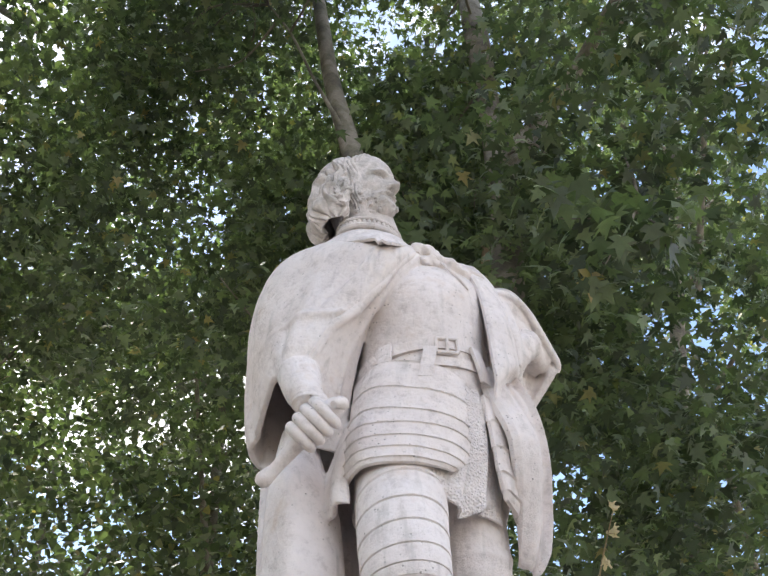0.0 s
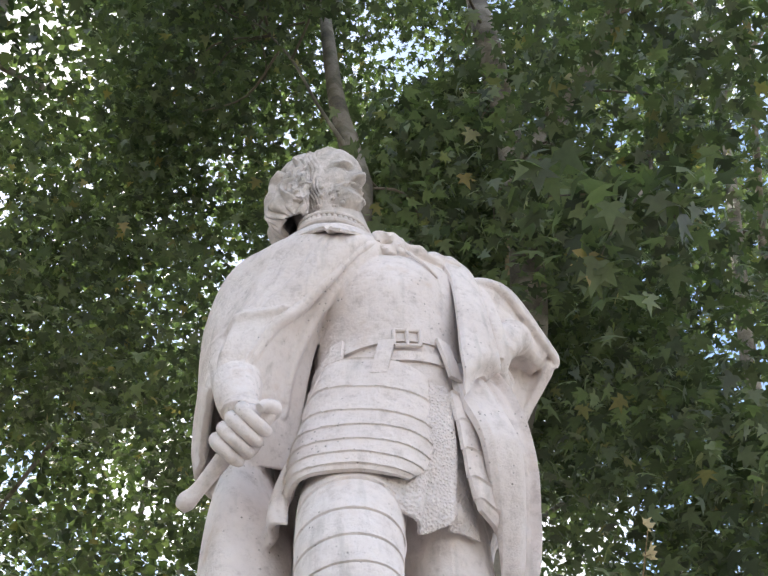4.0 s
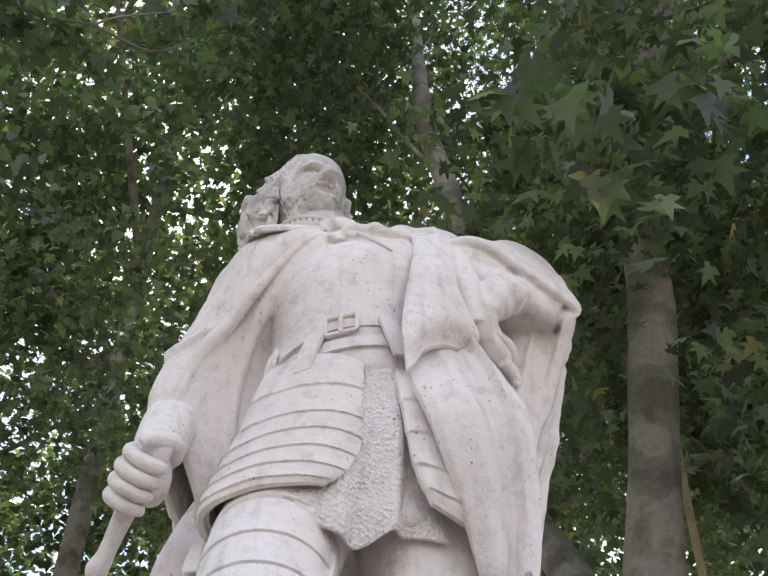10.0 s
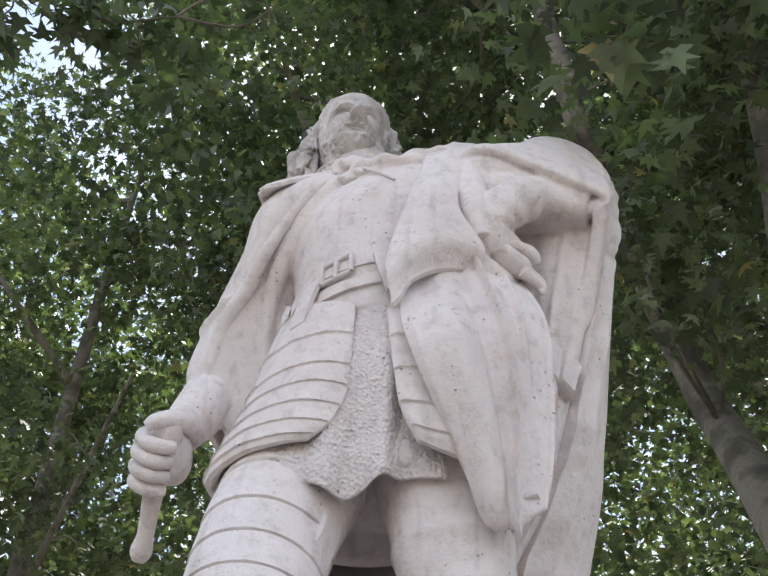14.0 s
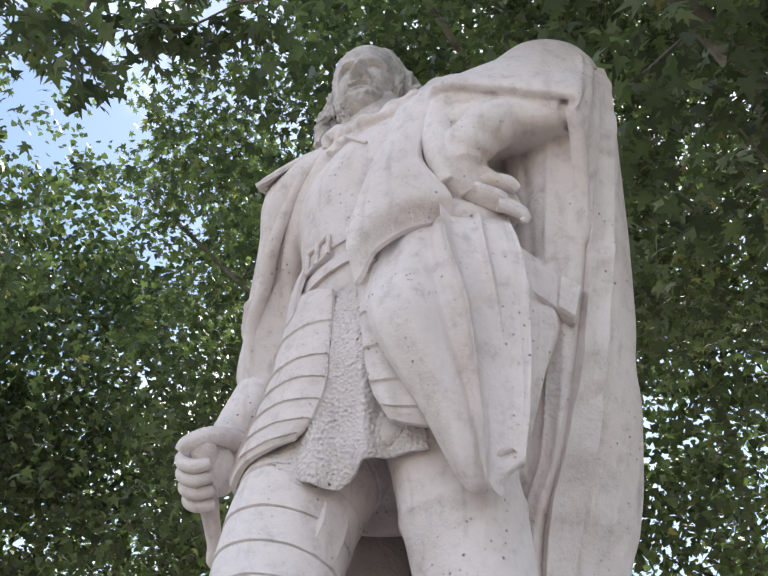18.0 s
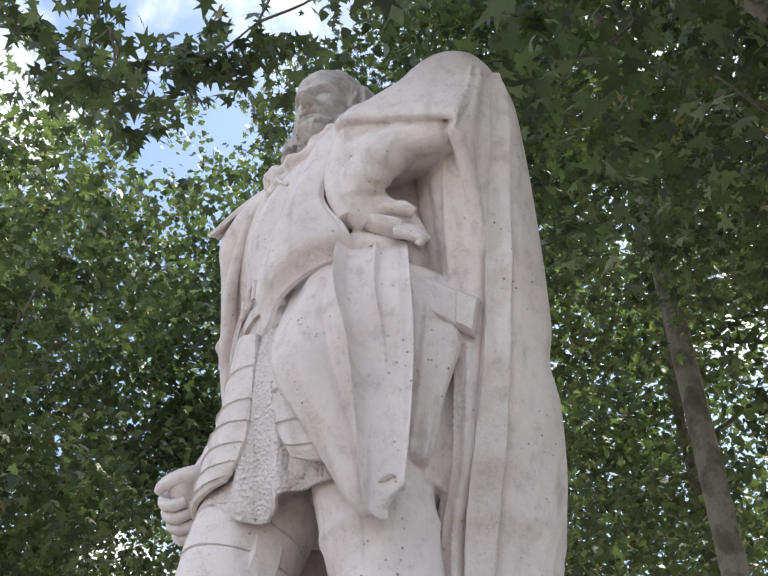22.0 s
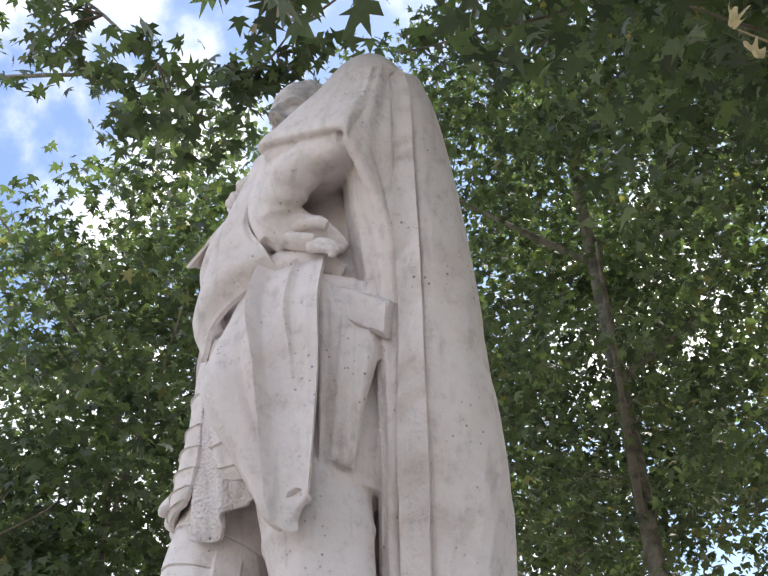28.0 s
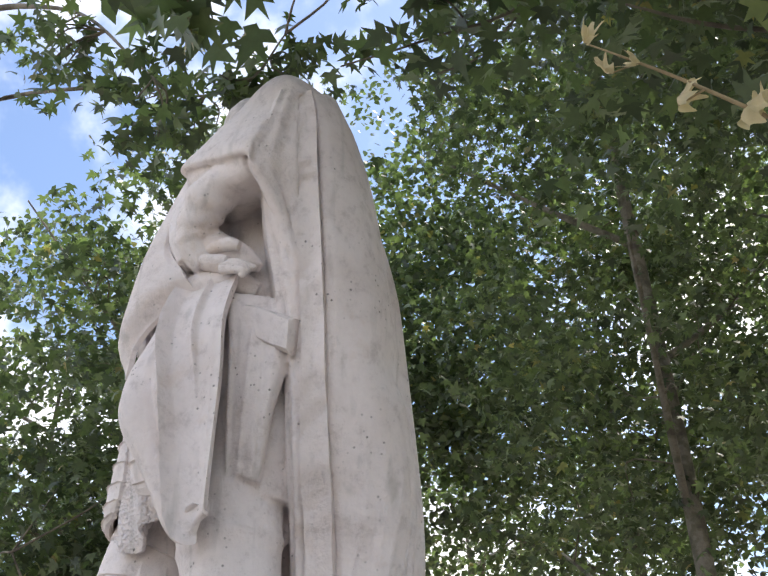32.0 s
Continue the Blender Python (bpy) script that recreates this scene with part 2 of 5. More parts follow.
class Clay:
    """Gathers the volumes of one carved or grown piece."""

    def __init__(self):
        self.v, self.f, self.n = [], [], 0
        self.mailv, self.mailf, self.mailn = [], [], 0

    def add(self, verts, faces, mail=0.0):
        verts = np.asarray(verts, float).reshape(-1, 3)
        self.v.append(verts)
        if mail:
            self.mailv.append(verts)
            self.mailf += [tuple(k + self.mailn for k in f) for f in faces]
            self.mailn += len(verts)
        self.f += [tuple(k + self.n for k in f) for f in faces]
        self.n += len(verts)

    def rings(self, R, mail=0.0):
        """Closes a stack of rings, an array (n, seg, 3), into a volume."""
        n, seg = R.shape[:2]
        faces = [(i * seg + j, i * seg + (j + 1) % seg, (i + 1) * seg + (j + 1) % seg, (i + 1) * seg + j) for i in range(n - 1) for j in range(seg)]
        faces += [tuple(range(seg))[::-1], tuple((n - 1) * seg + j for j in range(seg))]
        self.add(R, faces, mail)

    def loft(self, rows, n=48, seg=48, wave=None, mail=0.0):
        """Level ellipses: rows of x, y, z, half width, half depth, turn in degrees. wave(angle, share) swells the outline."""
        S = spline(rows, n)
        a = np.linspace(0, 2 * np.pi, seg, endpoint=False)[None]
        k = np.linspace(0, 1, n)[:, None]
        w = 1 + (wave(a, k) if wave else 0)
        x, y, t = S[:, 3:4] * np.cos(a) * w, S[:, 4:5] * np.sin(a) * w, np.radians(S[:, 5:6])
        R = np.stack([S[:, 0:1] + x * np.cos(t) - y * np.sin(t), S[:, 1:2] + x * np.sin(t) + y * np.cos(t), S[:, 2:3] + 0 * x], -1)
        self.rings(R, mail)

    def limb(self, rows, n=24, seg=16, flat=1.0, up=(0, 0, 1), wave=None, mail=0.0):
        """A tube: rows of x, y, z, radius. flat thins it across the direction up."""
        S = spline(rows, n)
        T = np.gradient(S[:, :3], axis=0)
        T /= np.linalg.norm(T, axis=1)[:, None] + 1e-9
        side = np.cross(T, np.asarray(up, float))
        side /= np.linalg.norm(side, axis=1)[:, None] + 1e-9
        top = np.cross(side, T)
        a = np.linspace(0, 2 * np.pi, seg, endpoint=False)[None]
        k = np.linspace(0, 1, n)[:, None]
        r = S[:, 3:4] * (1 + (wave(a, k) if wave else 0))
        R = S[:, None, :3] + (r * np.cos(a))[..., None] * side[:, None] + (flat * r * np.sin(a))[..., None] * top[:, None]
        self.rings(R, mail)

    def blob(self, c, r, turn=(0, 0, 0), m=None, n=12, seg=16):
        th, ph = np.linspace(0.02, np.pi - 0.02, n)[:, None], np.linspace(0, 2 * np.pi, seg, endpoint=False)[None]
        R = np.stack([np.sin(th) * np.cos(ph) * r[0], np.sin(th) * np.sin(ph) * r[1], np.cos(th) * np.ones_like(ph) * r[2]], -1)
        M = np.array(pose(*c, *turn))
        if m is not None:
            M = np.array(m) @ M
        self.rings(R @ M[:3, :3].T + M[:3, 3])

    def sheet(self, ctrl, nu=60, nv=60, thick=0.03, fold=None, mail=0.0, taper=True):
        """A hanging cloth or plate with thickness through a net of points (rows, columns, 3). fold(u, v): how far it is pushed outwards."""
        G = spline(np.swapaxes(spline(np.asarray(ctrl, float), nu), 0, 1), nv)
        G = np.swapaxes(G, 0, 1)
        N = np.cross(np.gradient(G, axis=1), np.gradient(G, axis=0))
        N /= np.linalg.norm(N, axis=2)[..., None] + 1e-9
        u, v = np.linspace(0, 1, nu)[:, None], np.linspace(0, 1, nv)[None]
        if fold:
            G = G + N * fold(u, v)[..., None]
        h = thick / 2 * np.ones((nu, nv))
        if taper:
            h = h * (0.45 + 0.55 * np.minimum(1, 14 * np.minimum(np.minimum(u, 1 - u), np.minimum(v, 1 - v)) + 0 * u))
        A, B = G + N * h[..., None], G - N * h[..., None]
        k = nu * nv
        idx = np.arange(k).reshape(nu, nv)
        f = [(idx[i, j], idx[i, j + 1], idx[i + 1, j + 1], idx[i + 1, j]) for i in range(nu - 1) for j in range(nv - 1)]
        f += [(k + idx[i, j], k + idx[i + 1, j], k + idx[i + 1, j + 1], k + idx[i, j + 1]) for i in range(nu - 1) for j in range(nv - 1)]
        rim = list(idx[0, :]) + list(idx[1:, -1]) + list(idx[-1, -2::-1]) + list(idx[-2:0:-1, 0])
        f += [(rim[i], k + rim[i], k + rim[(i + 1) % len(rim)], rim[(i + 1) % len(rim)]) for i in range(len(rim))]
        self.add(np.concatenate([A.reshape(-1, 3), B.reshape(-1, 3)]), [tuple(int(q) for q in face) for face in f], mail)

    def mesh(self, name, mat):
        return mesh_of(name, np.concatenate(self.v), self.f, mat)


def lames(count, depth, bow=0.0):
    """Relief of overlapping armour plates along u: each one flares, ends in a lip and shades a groove above the next."""
    def fold(u, v):
        x = ((u + bow * (v - 0.5) ** 2) * count) % 1.0
        return depth * (0.5 * x - 0.25) - 0.9 * depth * np.exp(-(x / 0.028) ** 2) + 0 * v
    return fold


def pleats(seed, count, depth, wide=0.03, drift=0.06, start=0.0):
    """Irregular ridges and creases that run along u, fading in from start."""
    gen = random.Random(seed)
    some = [((k + gen.uniform(0.2, 0.8)) / count, gen.uniform(0.6, 1.5) * wide, gen.choice((1, 1, -1)) * gen.uniform(0.5, 1.0) * depth, gen.uniform(-1, 1) * drift, gen.uniform(0, 6)) for k in range(count)]

    def fold(u, v):
        total = 0 * (u + v)
        for c, w, h, d, ph in some:
            x = (v - c - d * (u - 0.5) - 0.25 * w * np.sin(7 * u + ph)) / w
            total = total + h * np.where(x < 0, np.exp(-(x / 0.55) ** 2), np.exp(-(x / 1.3) ** 2)) * (0.75 + 0.25 * np.sin(5 * u + ph))
        return total * np.clip((u - start) * 5, 0, 1)
    return fold


# ---- the statue ----
def carve_statue():
    c = Clay()
    sharp = Clay()
    rnd = random.Random(7)
    # breastplate, waist and hips
    c.loft([(0.01, -0.08, 3.12, 0.22, 0.18, 0), (0.01, -0.08, 3.15, 0.235, 0.19, 0), (0.0, -0.09, 3.38, 0.225, 0.20, 0), (0.005, -0.097, 3.48, 0.226, 0.214, 0),
            (0.01, -0.10, 3.56, 0.218, 0.216, 0), (0.01, -0.097, 3.70, 0.230, 0.226, 5), (0.0, -0.085, 3.84, 0.255, 0.24, 5),
            (0.0, -0.06, 3.98, 0.27, 0.215, 0), (-0.02, -0.02, 4.10, 0.25, 0.15, 0), (-0.05, 0.0, 4.20, 0.13, 0.11, 0)], 60, 56)
    # neck
    c.limb([(-0.06, 0.0, 4.10, 0.15), (-0.12, -0.02, 4.26, 0.118), (-0.178, -0.05, 4.46, 0.104)])
    # ---- head, turned towards its left: one modelled skin, then the hair
    hm = pose(-0.185, -0.052, 4.53, -4, 0, 46) @ Matrix.Diagonal((0.96, 1.02, 1.0, 1))
    H = np.array(hm)

    def local(rows):
        out = []
        for x, y, z, r in rows:
            p = H @ (x, y, z, 1)
            out.append((p[0], p[1], p[2], r))
        return out

    z = np.linspace(-0.175, 0.213, 190)[:, None]
    th = np.linspace(-np.pi, np.pi, 260, endpoint=False)[None]
    front = np.interp(z, [-0.175, -0.155, -0.135, -0.115, -0.095, -0.08, -0.05, 0.0, 0.03, 0.07, 0.11, 0.15, 0.18, 0.20, 0.213], [0.085, 0.122, 0.140, 0.141, 0.128, 0.132, 0.134, 0.133, 0.143, 0.146, 0.138, 0.118, 0.088, 0.05, 0.01])
    side = np.interp(z, [-0.175, -0.15, -0.12, -0.08, -0.03, 0.03, 0.08, 0.12, 0.16, 0.19, 0.213], [0.045, 0.066, 0.078, 0.086, 0.095, 0.106, 0.112, 0.107, 0.085, 0.055, 0.01])
    back = np.interp(z, [-0.175, -0.05, 0.05, 0.10, 0.15, 0.19, 0.213], [0.10, 0.13, 0.155, 0.15, 0.12, 0.07, 0.01])
    cs, sn = np.cos(th), np.sin(th)
    deep = np.where(cs > 0, front, back)
    ex = np.where(cs > 0, 2.25, 2.0)
    r = 1 / ((np.abs(cs) / deep) ** ex + (np.abs(sn) / side) ** ex) ** (1 / ex)
    X = np.abs(r * sn)
    face = np.clip(cs * 3, 0, 1)

    def g(a, b):
        return np.exp(-(a / b) ** 2)

    d = 0 * r
    ridge = np.interp(z, [-0.062, -0.052, -0.04, -0.03, 0.0, 0.025, 0.04], [0, 0.022, 0.042, 0.044, 0.027, 0.011, 0])
    d += ridge * g(X, np.interp(z, [-0.05, -0.03, 0.03], [0.021, 0.018, 0.014]))
    d += 0.014 * g(X - 0.021, 0.010) * g(z + 0.043, 0.012)
    d -= 0.016 * g(X - 0.010, 0.006) * g(z + 0.056, 0.005)
    d -= 0.021 * g(X - 0.046, 0.019) * g(z - 0.014, 0.012)
    d -= 0.007 * g(X - 0.022, 0.012) * g(z - 0.016, 0.018)
    d += 0.017 * g(X - 0.047, 0.014) * g(z - 0.011, 0.008)
    d -= 0.009 * g(X - 0.047, 0.024) * g(z - 0.020 + 6 * (X - 0.047) ** 2, 0.0035)
    d += 0.009 * g(X - 0.048, 0.030) * g(z - 0.036 + 5 * (X - 0.045) ** 2, 0.009)
    d += 0.007 * g(X - 0.075, 0.026) * g(z + 0.025, 0.026)
    d -= 0.007 * g(X - 0.045 - 0.5 * np.clip(-0.05 - z, 0, 1), 0.010) * g(z + 0.062, 0.022)
    d += (0.013 + 0.003 * np.sin(X * 420)) * g(z + 0.070 + 0.30 * X, 0.0095) * np.clip((0.075 - X) * 30, 0, 1)
    d -= 0.018 * g(X, 0.030) * g(z + 0.0835, 0.005)
    d += 0.009 * g(X, 0.026) * g(z + 0.095, 0.007)
    d -= 0.006 * g(X, 0.03) * g(z + 0.107, 0.006)
    jaw = np.clip((-0.045 - 0.75 * np.clip(0.10 - X, 0, 1) - z) * 30, 0, 1) * np.clip((1.75 - np.abs(th)) * 4, 0, 1)
    def lumps(seed, count, a0, a1, z0, z1, wide, tall):
        gen, total = random.Random(seed), 0 * r
        for _ in range(count):
            lean = gen.uniform(-0.5, 0.5)
            dz = z - gen.uniform(z0, z1)
            da = (th - gen.uniform(a0, a1)) * 0.12 - lean * dz
            total = total + gen.choice((1, 1, -1)) * gen.uniform(0.4, 1.0) * np.exp(-(da / (wide * gen.uniform(0.7, 1.3))) ** 2 - (dz / (tall * gen.uniform(0.7, 1.3))) ** 2)
        return np.clip(total, -1.2, 1.4)

    d += jaw * (0.005 + 0.004 * lumps(91, 240, -1.9, 1.9, -0.175, -0.03, 0.0060, 0.0085))
    d *= 1.1 * face
    scalp = 1 / (1 + np.exp(-((np.abs(th) - (1.12 - 0.75 * np.clip((z - 0.09) / 0.10, 0, 1.3))) * 22)))
    wave_ = np.sin(th * 15 + 3.0 * np.sin(z * 42 + th) + 20 * z) * 0.6 + np.sin(th * 9 - 70 * z + 2 * np.sin(th * 5)) * 0.6
    d += scalp * (0.012 + 0.005 * np.abs(np.sin(th * 23 + 2.2 * np.sin(z * 38 + 2 * th))) + 0.002 * wave_ + 0.004 * lumps(92, 200, -3.14, 3.14, -0.15, 0.2, 0.010, 0.022)) * np.clip((0.216 - z) * 14, 0, 1)
    R = np.stack([(r + d) * sn, -(r + d) * cs, z + 0 * th], -1)
    sharp.rings(R @ H[:3, :3].T + H[:3, 3])
    # short curled beard along the jaw and on the chin
    gen = random.Random(19)
    for _ in range(210):
        i, j = gen.randrange(190), gen.randrange(260)
        if jaw[i, j] > 0.4 and face[0, j] > 0.6:
            p = H @ (*R[i, j], 1)
            k = gen.uniform(0.006, 0.0105)
            sharp.blob(p[:3], (k, k, k * 1.25), (gen.uniform(0, 90), gen.uniform(0, 90), 0), n=6, seg=8)
    # long hair: waved tresses that swing out from the temples and roll under on the collar
    def reach(zz):
        return np.interp(zz, [-0.20, -0.17, -0.13, -0.09, -0.03, 0.04, 0.09, 0.13, 0.17, 0.20], [0.130, 0.158, 0.178, 0.176, 0.156, 0.138, 0.129, 0.117, 0.090, 0.055])

    gen = random.Random(77)
    curls = [(gen.uniform(0, 1), gen.uniform(0.25, 1.0), gen.uniform(0.02, 0.045), gen.uniform(0.05, 0.10), gen.uniform(-0.012, 0.022)) for _ in range(90)]

    def strands(u, v):
        swing = 0.020 * np.sin(11 * u + 14 * v) + 0.012 * np.sin(23 * u - 30 * v)
        comb = np.abs(np.sin(np.pi * (v + swing) * 26)) * 0.013 + np.sin(2 * np.pi * (v + 1.6 * swing) * 9) * 0.008
        curl = 0 * (u + v)
        for cv, cu, wv, wu, h in curls:
            curl = curl + h * np.exp(-((v - cv) / wv) ** 2 - ((u - cu) / wu) ** 2)
        return -(comb + curl) * np.clip(4 * u, 0.25, 1)

    net = []
    for zz in np.linspace(0.185, -0.185, 13):
        row = []
        q = (0.185 - zz) / 0.37
        for a in np.radians(np.linspace(74 + 14 * q, 286 - 14 * q, 15)):
            swell = min(1.0, (min(a, 2 * math.pi - a) - radians(74 + 14 * q)) / 0.36)
            out = reach(zz) - 0.004 + 0.030 * max(0.0, -math.cos(a)) * (1 - q)
            out = min(out, 0.100) + max(0.0, out - 0.100) * swell
            row.append(tuple((H @ (math.sin(a) * out * 1.10, 0.010 - math.cos(a) * out, zz - 0.02 * q * math.sin(3 * a) ** 2, 1))[:3]))
        net.append(row)
    sharp.sheet(net, 150, 330, 0.026, strands)
    # a lock on each side that frames the face
    for s in (-1, 1):
        for k in range(2):
            a, ph = radians(82 + 10 * k) * s, rnd.uniform(0, 6.3)
            rows = []
            for q in np.linspace(0, 1, 14):
                zz = 0.10 - 0.27 * q
                a2, out = a + 0.08 * math.sin(8 * q + ph), 0.106 + 0.050 * q + 0.004 * math.sin(10 * q + ph)
                rows.append((math.sin(a2) * out * 1.09, 0.010 - math.cos(a2) * out, zz, 0.008 + 0.013 * math.sin(math.pi * (0.05 + 0.85 * q))))
            sharp.limb(local(rows), 80, 14, wave=lambda u, v, ph=ph: 0.25 * np.sin(3 * u + 26 * v + ph) + 0.12 * np.sin(5 * u - 40 * v))
    # beaded collar band
    for k in range(40):
        a = 2 * math.pi * k / 40
        sharp.blob((-0.160 + 0.120 * math.sin(a), -0.060 - 0.116 * math.cos(a), 4.292 - 0.025 * math.cos(a - 0.7)), (0.010, 0.010, 0.014), n=6, seg=8)
    for lift, rr in ((0.018, 0.009), (-0.018, 0.012)):
        sharp.limb([(-0.160 + 0.122 * math.sin(a), -0.060 - 0.118 * math.cos(a), 4.292 + lift - 0.025 * math.cos(a - 0.7), rr) for a in np.linspace(0, 6.28, 30)], 80, 8)
    c.loft([(-0.125, -0.05, 4.13, 0.15, 0.14, 0), (-0.145, -0.055, 4.22, 0.125, 0.118, 0), (-0.16, -0.06, 4.27, 0.117, 0.112, 0), (-0.165, -0.062, 4.31, 0.108, 0.103, 0)], 16, 40)
    # ---- belt, buckle and straps
    def strap(za, zb, out, tall, bow):
        net = []
        for a in np.linspace(-1.7, 1.7, 20):
            x, y, zc = 0.005 + (0.218 + out) * math.sin(a), -0.10 - (0.212 + out) * math.cos(a), za + (zb - za) * (a + 1.7) / 3.4 + bow * math.cos(a)
            net.append([(x, y, zc - tall / 2), (x, y, zc + tall / 2)])
        sharp.sheet(net, 90, 6, 0.014, taper=False)
    strap(3.545, 3.655, 0.006, 0.040, -0.008)
    strap(3.535, 3.605, 0.006, 0.034, -0.050)
    for x, z, hgt, lean in ((-0.15, 3.545, 0.11, 5), (-0.01, 3.505, 0.13, 12), (0.155, 3.545, 0.13, -18)):
        a = math.asin((x - 0.01) / 0.24)
        y = -0.10 - 0.230 * math.cos(a)
        w = 0.023
        tang = Vector((math.cos(a), math.sin(a), 0))
        top, low = Vector((x, y, z + hgt / 2)), Vector((x, y - 0.012, z - hgt / 2)) + tang * (-math.tan(radians(lean)) * hgt)
        sharp.sheet([[top - tang * w, top + tang * w], [(top + low) / 2 - tang * w + Vector((0, -0.006, 0)), (top + low) / 2 + tang * w + Vector((0, -0.006, 0))], [low - tang * w, low + tang * w]], 10, 6, 0.012, taper=False)
    for x0, x1, z0, z1 in ((0.010, 0.088, 3.610, 3.622), (0.010, 0.088, 3.552, 3.564), (0.010, 0.010, 3.552, 3.610), (0.088, 0.088, 3.564, 3.622), (0.049, 0.049, 3.555, 3.618)):
        sharp.limb([(x0, -0.330 + 1.9 * abs(x0 - 0.005) ** 2, z0, 0.0065), (x1, -0.330 + 1.9 * abs(x1 - 0.005) ** 2, z1, 0.0065)], 4, 8, up=(0, 1, 0.01))
    # ---- laminated skirt plates over the right thigh, then the left one
    sharp.sheet([[(-0.228, -0.12, 3.53), (-0.168, -0.266, 3.525), (-0.06, -0.318, 3.505), (0.03, -0.326, 3.485), (0.10, -0.303, 3.455)],
             [(-0.25, -0.15, 3.36), (-0.20, -0.285, 3.35), (-0.08, -0.338, 3.33), (0.02, -0.338, 3.315), (0.10, -0.305, 3.295)],
             [(-0.27, -0.18, 3.25), (-0.23, -0.30, 3.24), (-0.10, -0.358, 3.23), (0.02, -0.352, 3.22), (0.095, -0.31, 3.20)],
             [(-0.28, -0.19, 3.15), (-0.245, -0.325, 3.15), (-0.115, -0.375, 3.15), (0.0, -0.368, 3.14), (0.07, -0.325, 3.13)],
             [(-0.285, -0.19, 3.085), (-0.245, -0.345, 3.085), (-0.12, -0.39, 3.085), (-0.02, -0.375, 3.085), (0.03, -0.345, 3.09)]],
            380, 50, 0.026, lames(6.3, 0.0065, 0.10))
    sharp.sheet([[(0.165, -0.275, 3.43), (0.22, -0.22, 3.43), (0.25, -0.12, 3.43)],
             [(0.185, -0.275, 3.28), (0.24, -0.225, 3.28), (0.275, -0.12, 3.28)],
             [(0.20, -0.262, 3.15), (0.255, -0.215, 3.14), (0.29, -0.12, 3.14)],
             [(0.225, -0.235, 3.07), (0.265, -0.19, 3.05), (0.295, -0.12, 3.05)]], 240, 24, 0.028, lames(4.6, 0.008))
    # ---- mail skirt with a waved hem
    c.loft([(0.0, -0.09, 3.50, 0.205, 0.19, 0), (0.0, -0.09, 3.35, 0.215, 0.19, 0), (0.0, -0.085, 3.18, 0.225, 0.195, 0), (0.0, -0.08, 3.07, 0.235, 0.20, 0), (0.0, -0.08, 3.06, 0.20, 0.17, 0), (0.0, -0.08, 3.12, 0.18, 0.15, 0)], 60, 60)
    sharp.sheet([[(-0.10, -0.24, 3.45), (0.0, -0.27, 3.45), (0.11, -0.285, 3.45), (0.16, -0.255, 3.45), (0.20, -0.19, 3.45)],
                 [(-0.13, -0.25, 3.25), (-0.02, -0.28, 3.25), (0.11, -0.295, 3.25), (0.165, -0.245, 3.25), (0.205, -0.17, 3.25)],
                 [(-0.16, -0.30, 3.11), (-0.025, -0.338, 3.105), (0.075, -0.285, 3.085), (0.15, -0.232, 3.10), (0.215, -0.15, 3.10)],
                 [(-0.17, -0.30, 3.065), (-0.035, -0.350, 3.04), (0.062, -0.268, 2.985), (0.14, -0.222, 3.03), (0.22, -0.14, 3.03)]], 110, 150, 0.020,
                lambda u, v: (0.005 + 0.011 * u * u) * np.sin(v * 23 + 1.2) + 0.006 * u * np.sin(v * 41), mail=1.0)
    c.sheet([[(-0.20, -0.17, 3.4), (-0.24, -0.10, 3.4), (-0.24, 0.02, 3.4)],
             [(-0.27, -0.24, 3.15), (-0.31, -0.16, 3.15), (-0.31, -0.02, 3.15)],
             [(-0.275, -0.275, 3.0), (-0.33, -0.20, 3.0), (-0.335, -0.05, 3.0)]], 40, 40, 0.03, lambda u, v: 0.02 * u * np.sin(v * 9))
    # ---- legs: right thigh in plates, left in hose; both run down to the plinth
    sharp.limb([(-0.09, -0.16, 3.22, 0.145), (-0.112, -0.25, 3.03, 0.140), (-0.12, -0.29, 2.88, 0.134), (-0.118, -0.31, 2.76, 0.128), (-0.116, -0.315, 2.70, 0.112)], 330, 60, up=(0, 1, 0),
           wave=lambda a, k: 0.020 * (((k * 7.4 + 0.16 * np.cos(a + 0.4)) % 1.0) - 0.5) - 0.03 * np.exp(-((((k * 7.4 + 0.16 * np.cos(a + 0.4)) % 1.0) / 0.04) ** 2)))
    c.limb([(-0.117, -0.305, 2.76, 0.108), (-0.117, -0.31, 2.62, 0.108), (-0.115, -0.29, 2.46, 0.108), (-0.115, -0.24, 2.22, 0.09), (-0.11, -0.22, 2.02, 0.075)], 40, 24, up=(0, 1, 0))
    sharp.sheet([[(-0.03, -0.20, 3.06), (0.0, -0.27, 3.05)], [(-0.005, -0.20, 2.95), (0.015, -0.275, 2.95)], [(-0.02, -0.22, 2.86), (-0.01, -0.30, 2.86)]], 20, 12, 0.025)
    c.limb([(-0.11, -0.20, 1.99, 0.085), (-0.13, -0.30, 1.98, 0.085), (-0.15, -0.45, 1.95, 0.06)], 20, 16, flat=0.75)
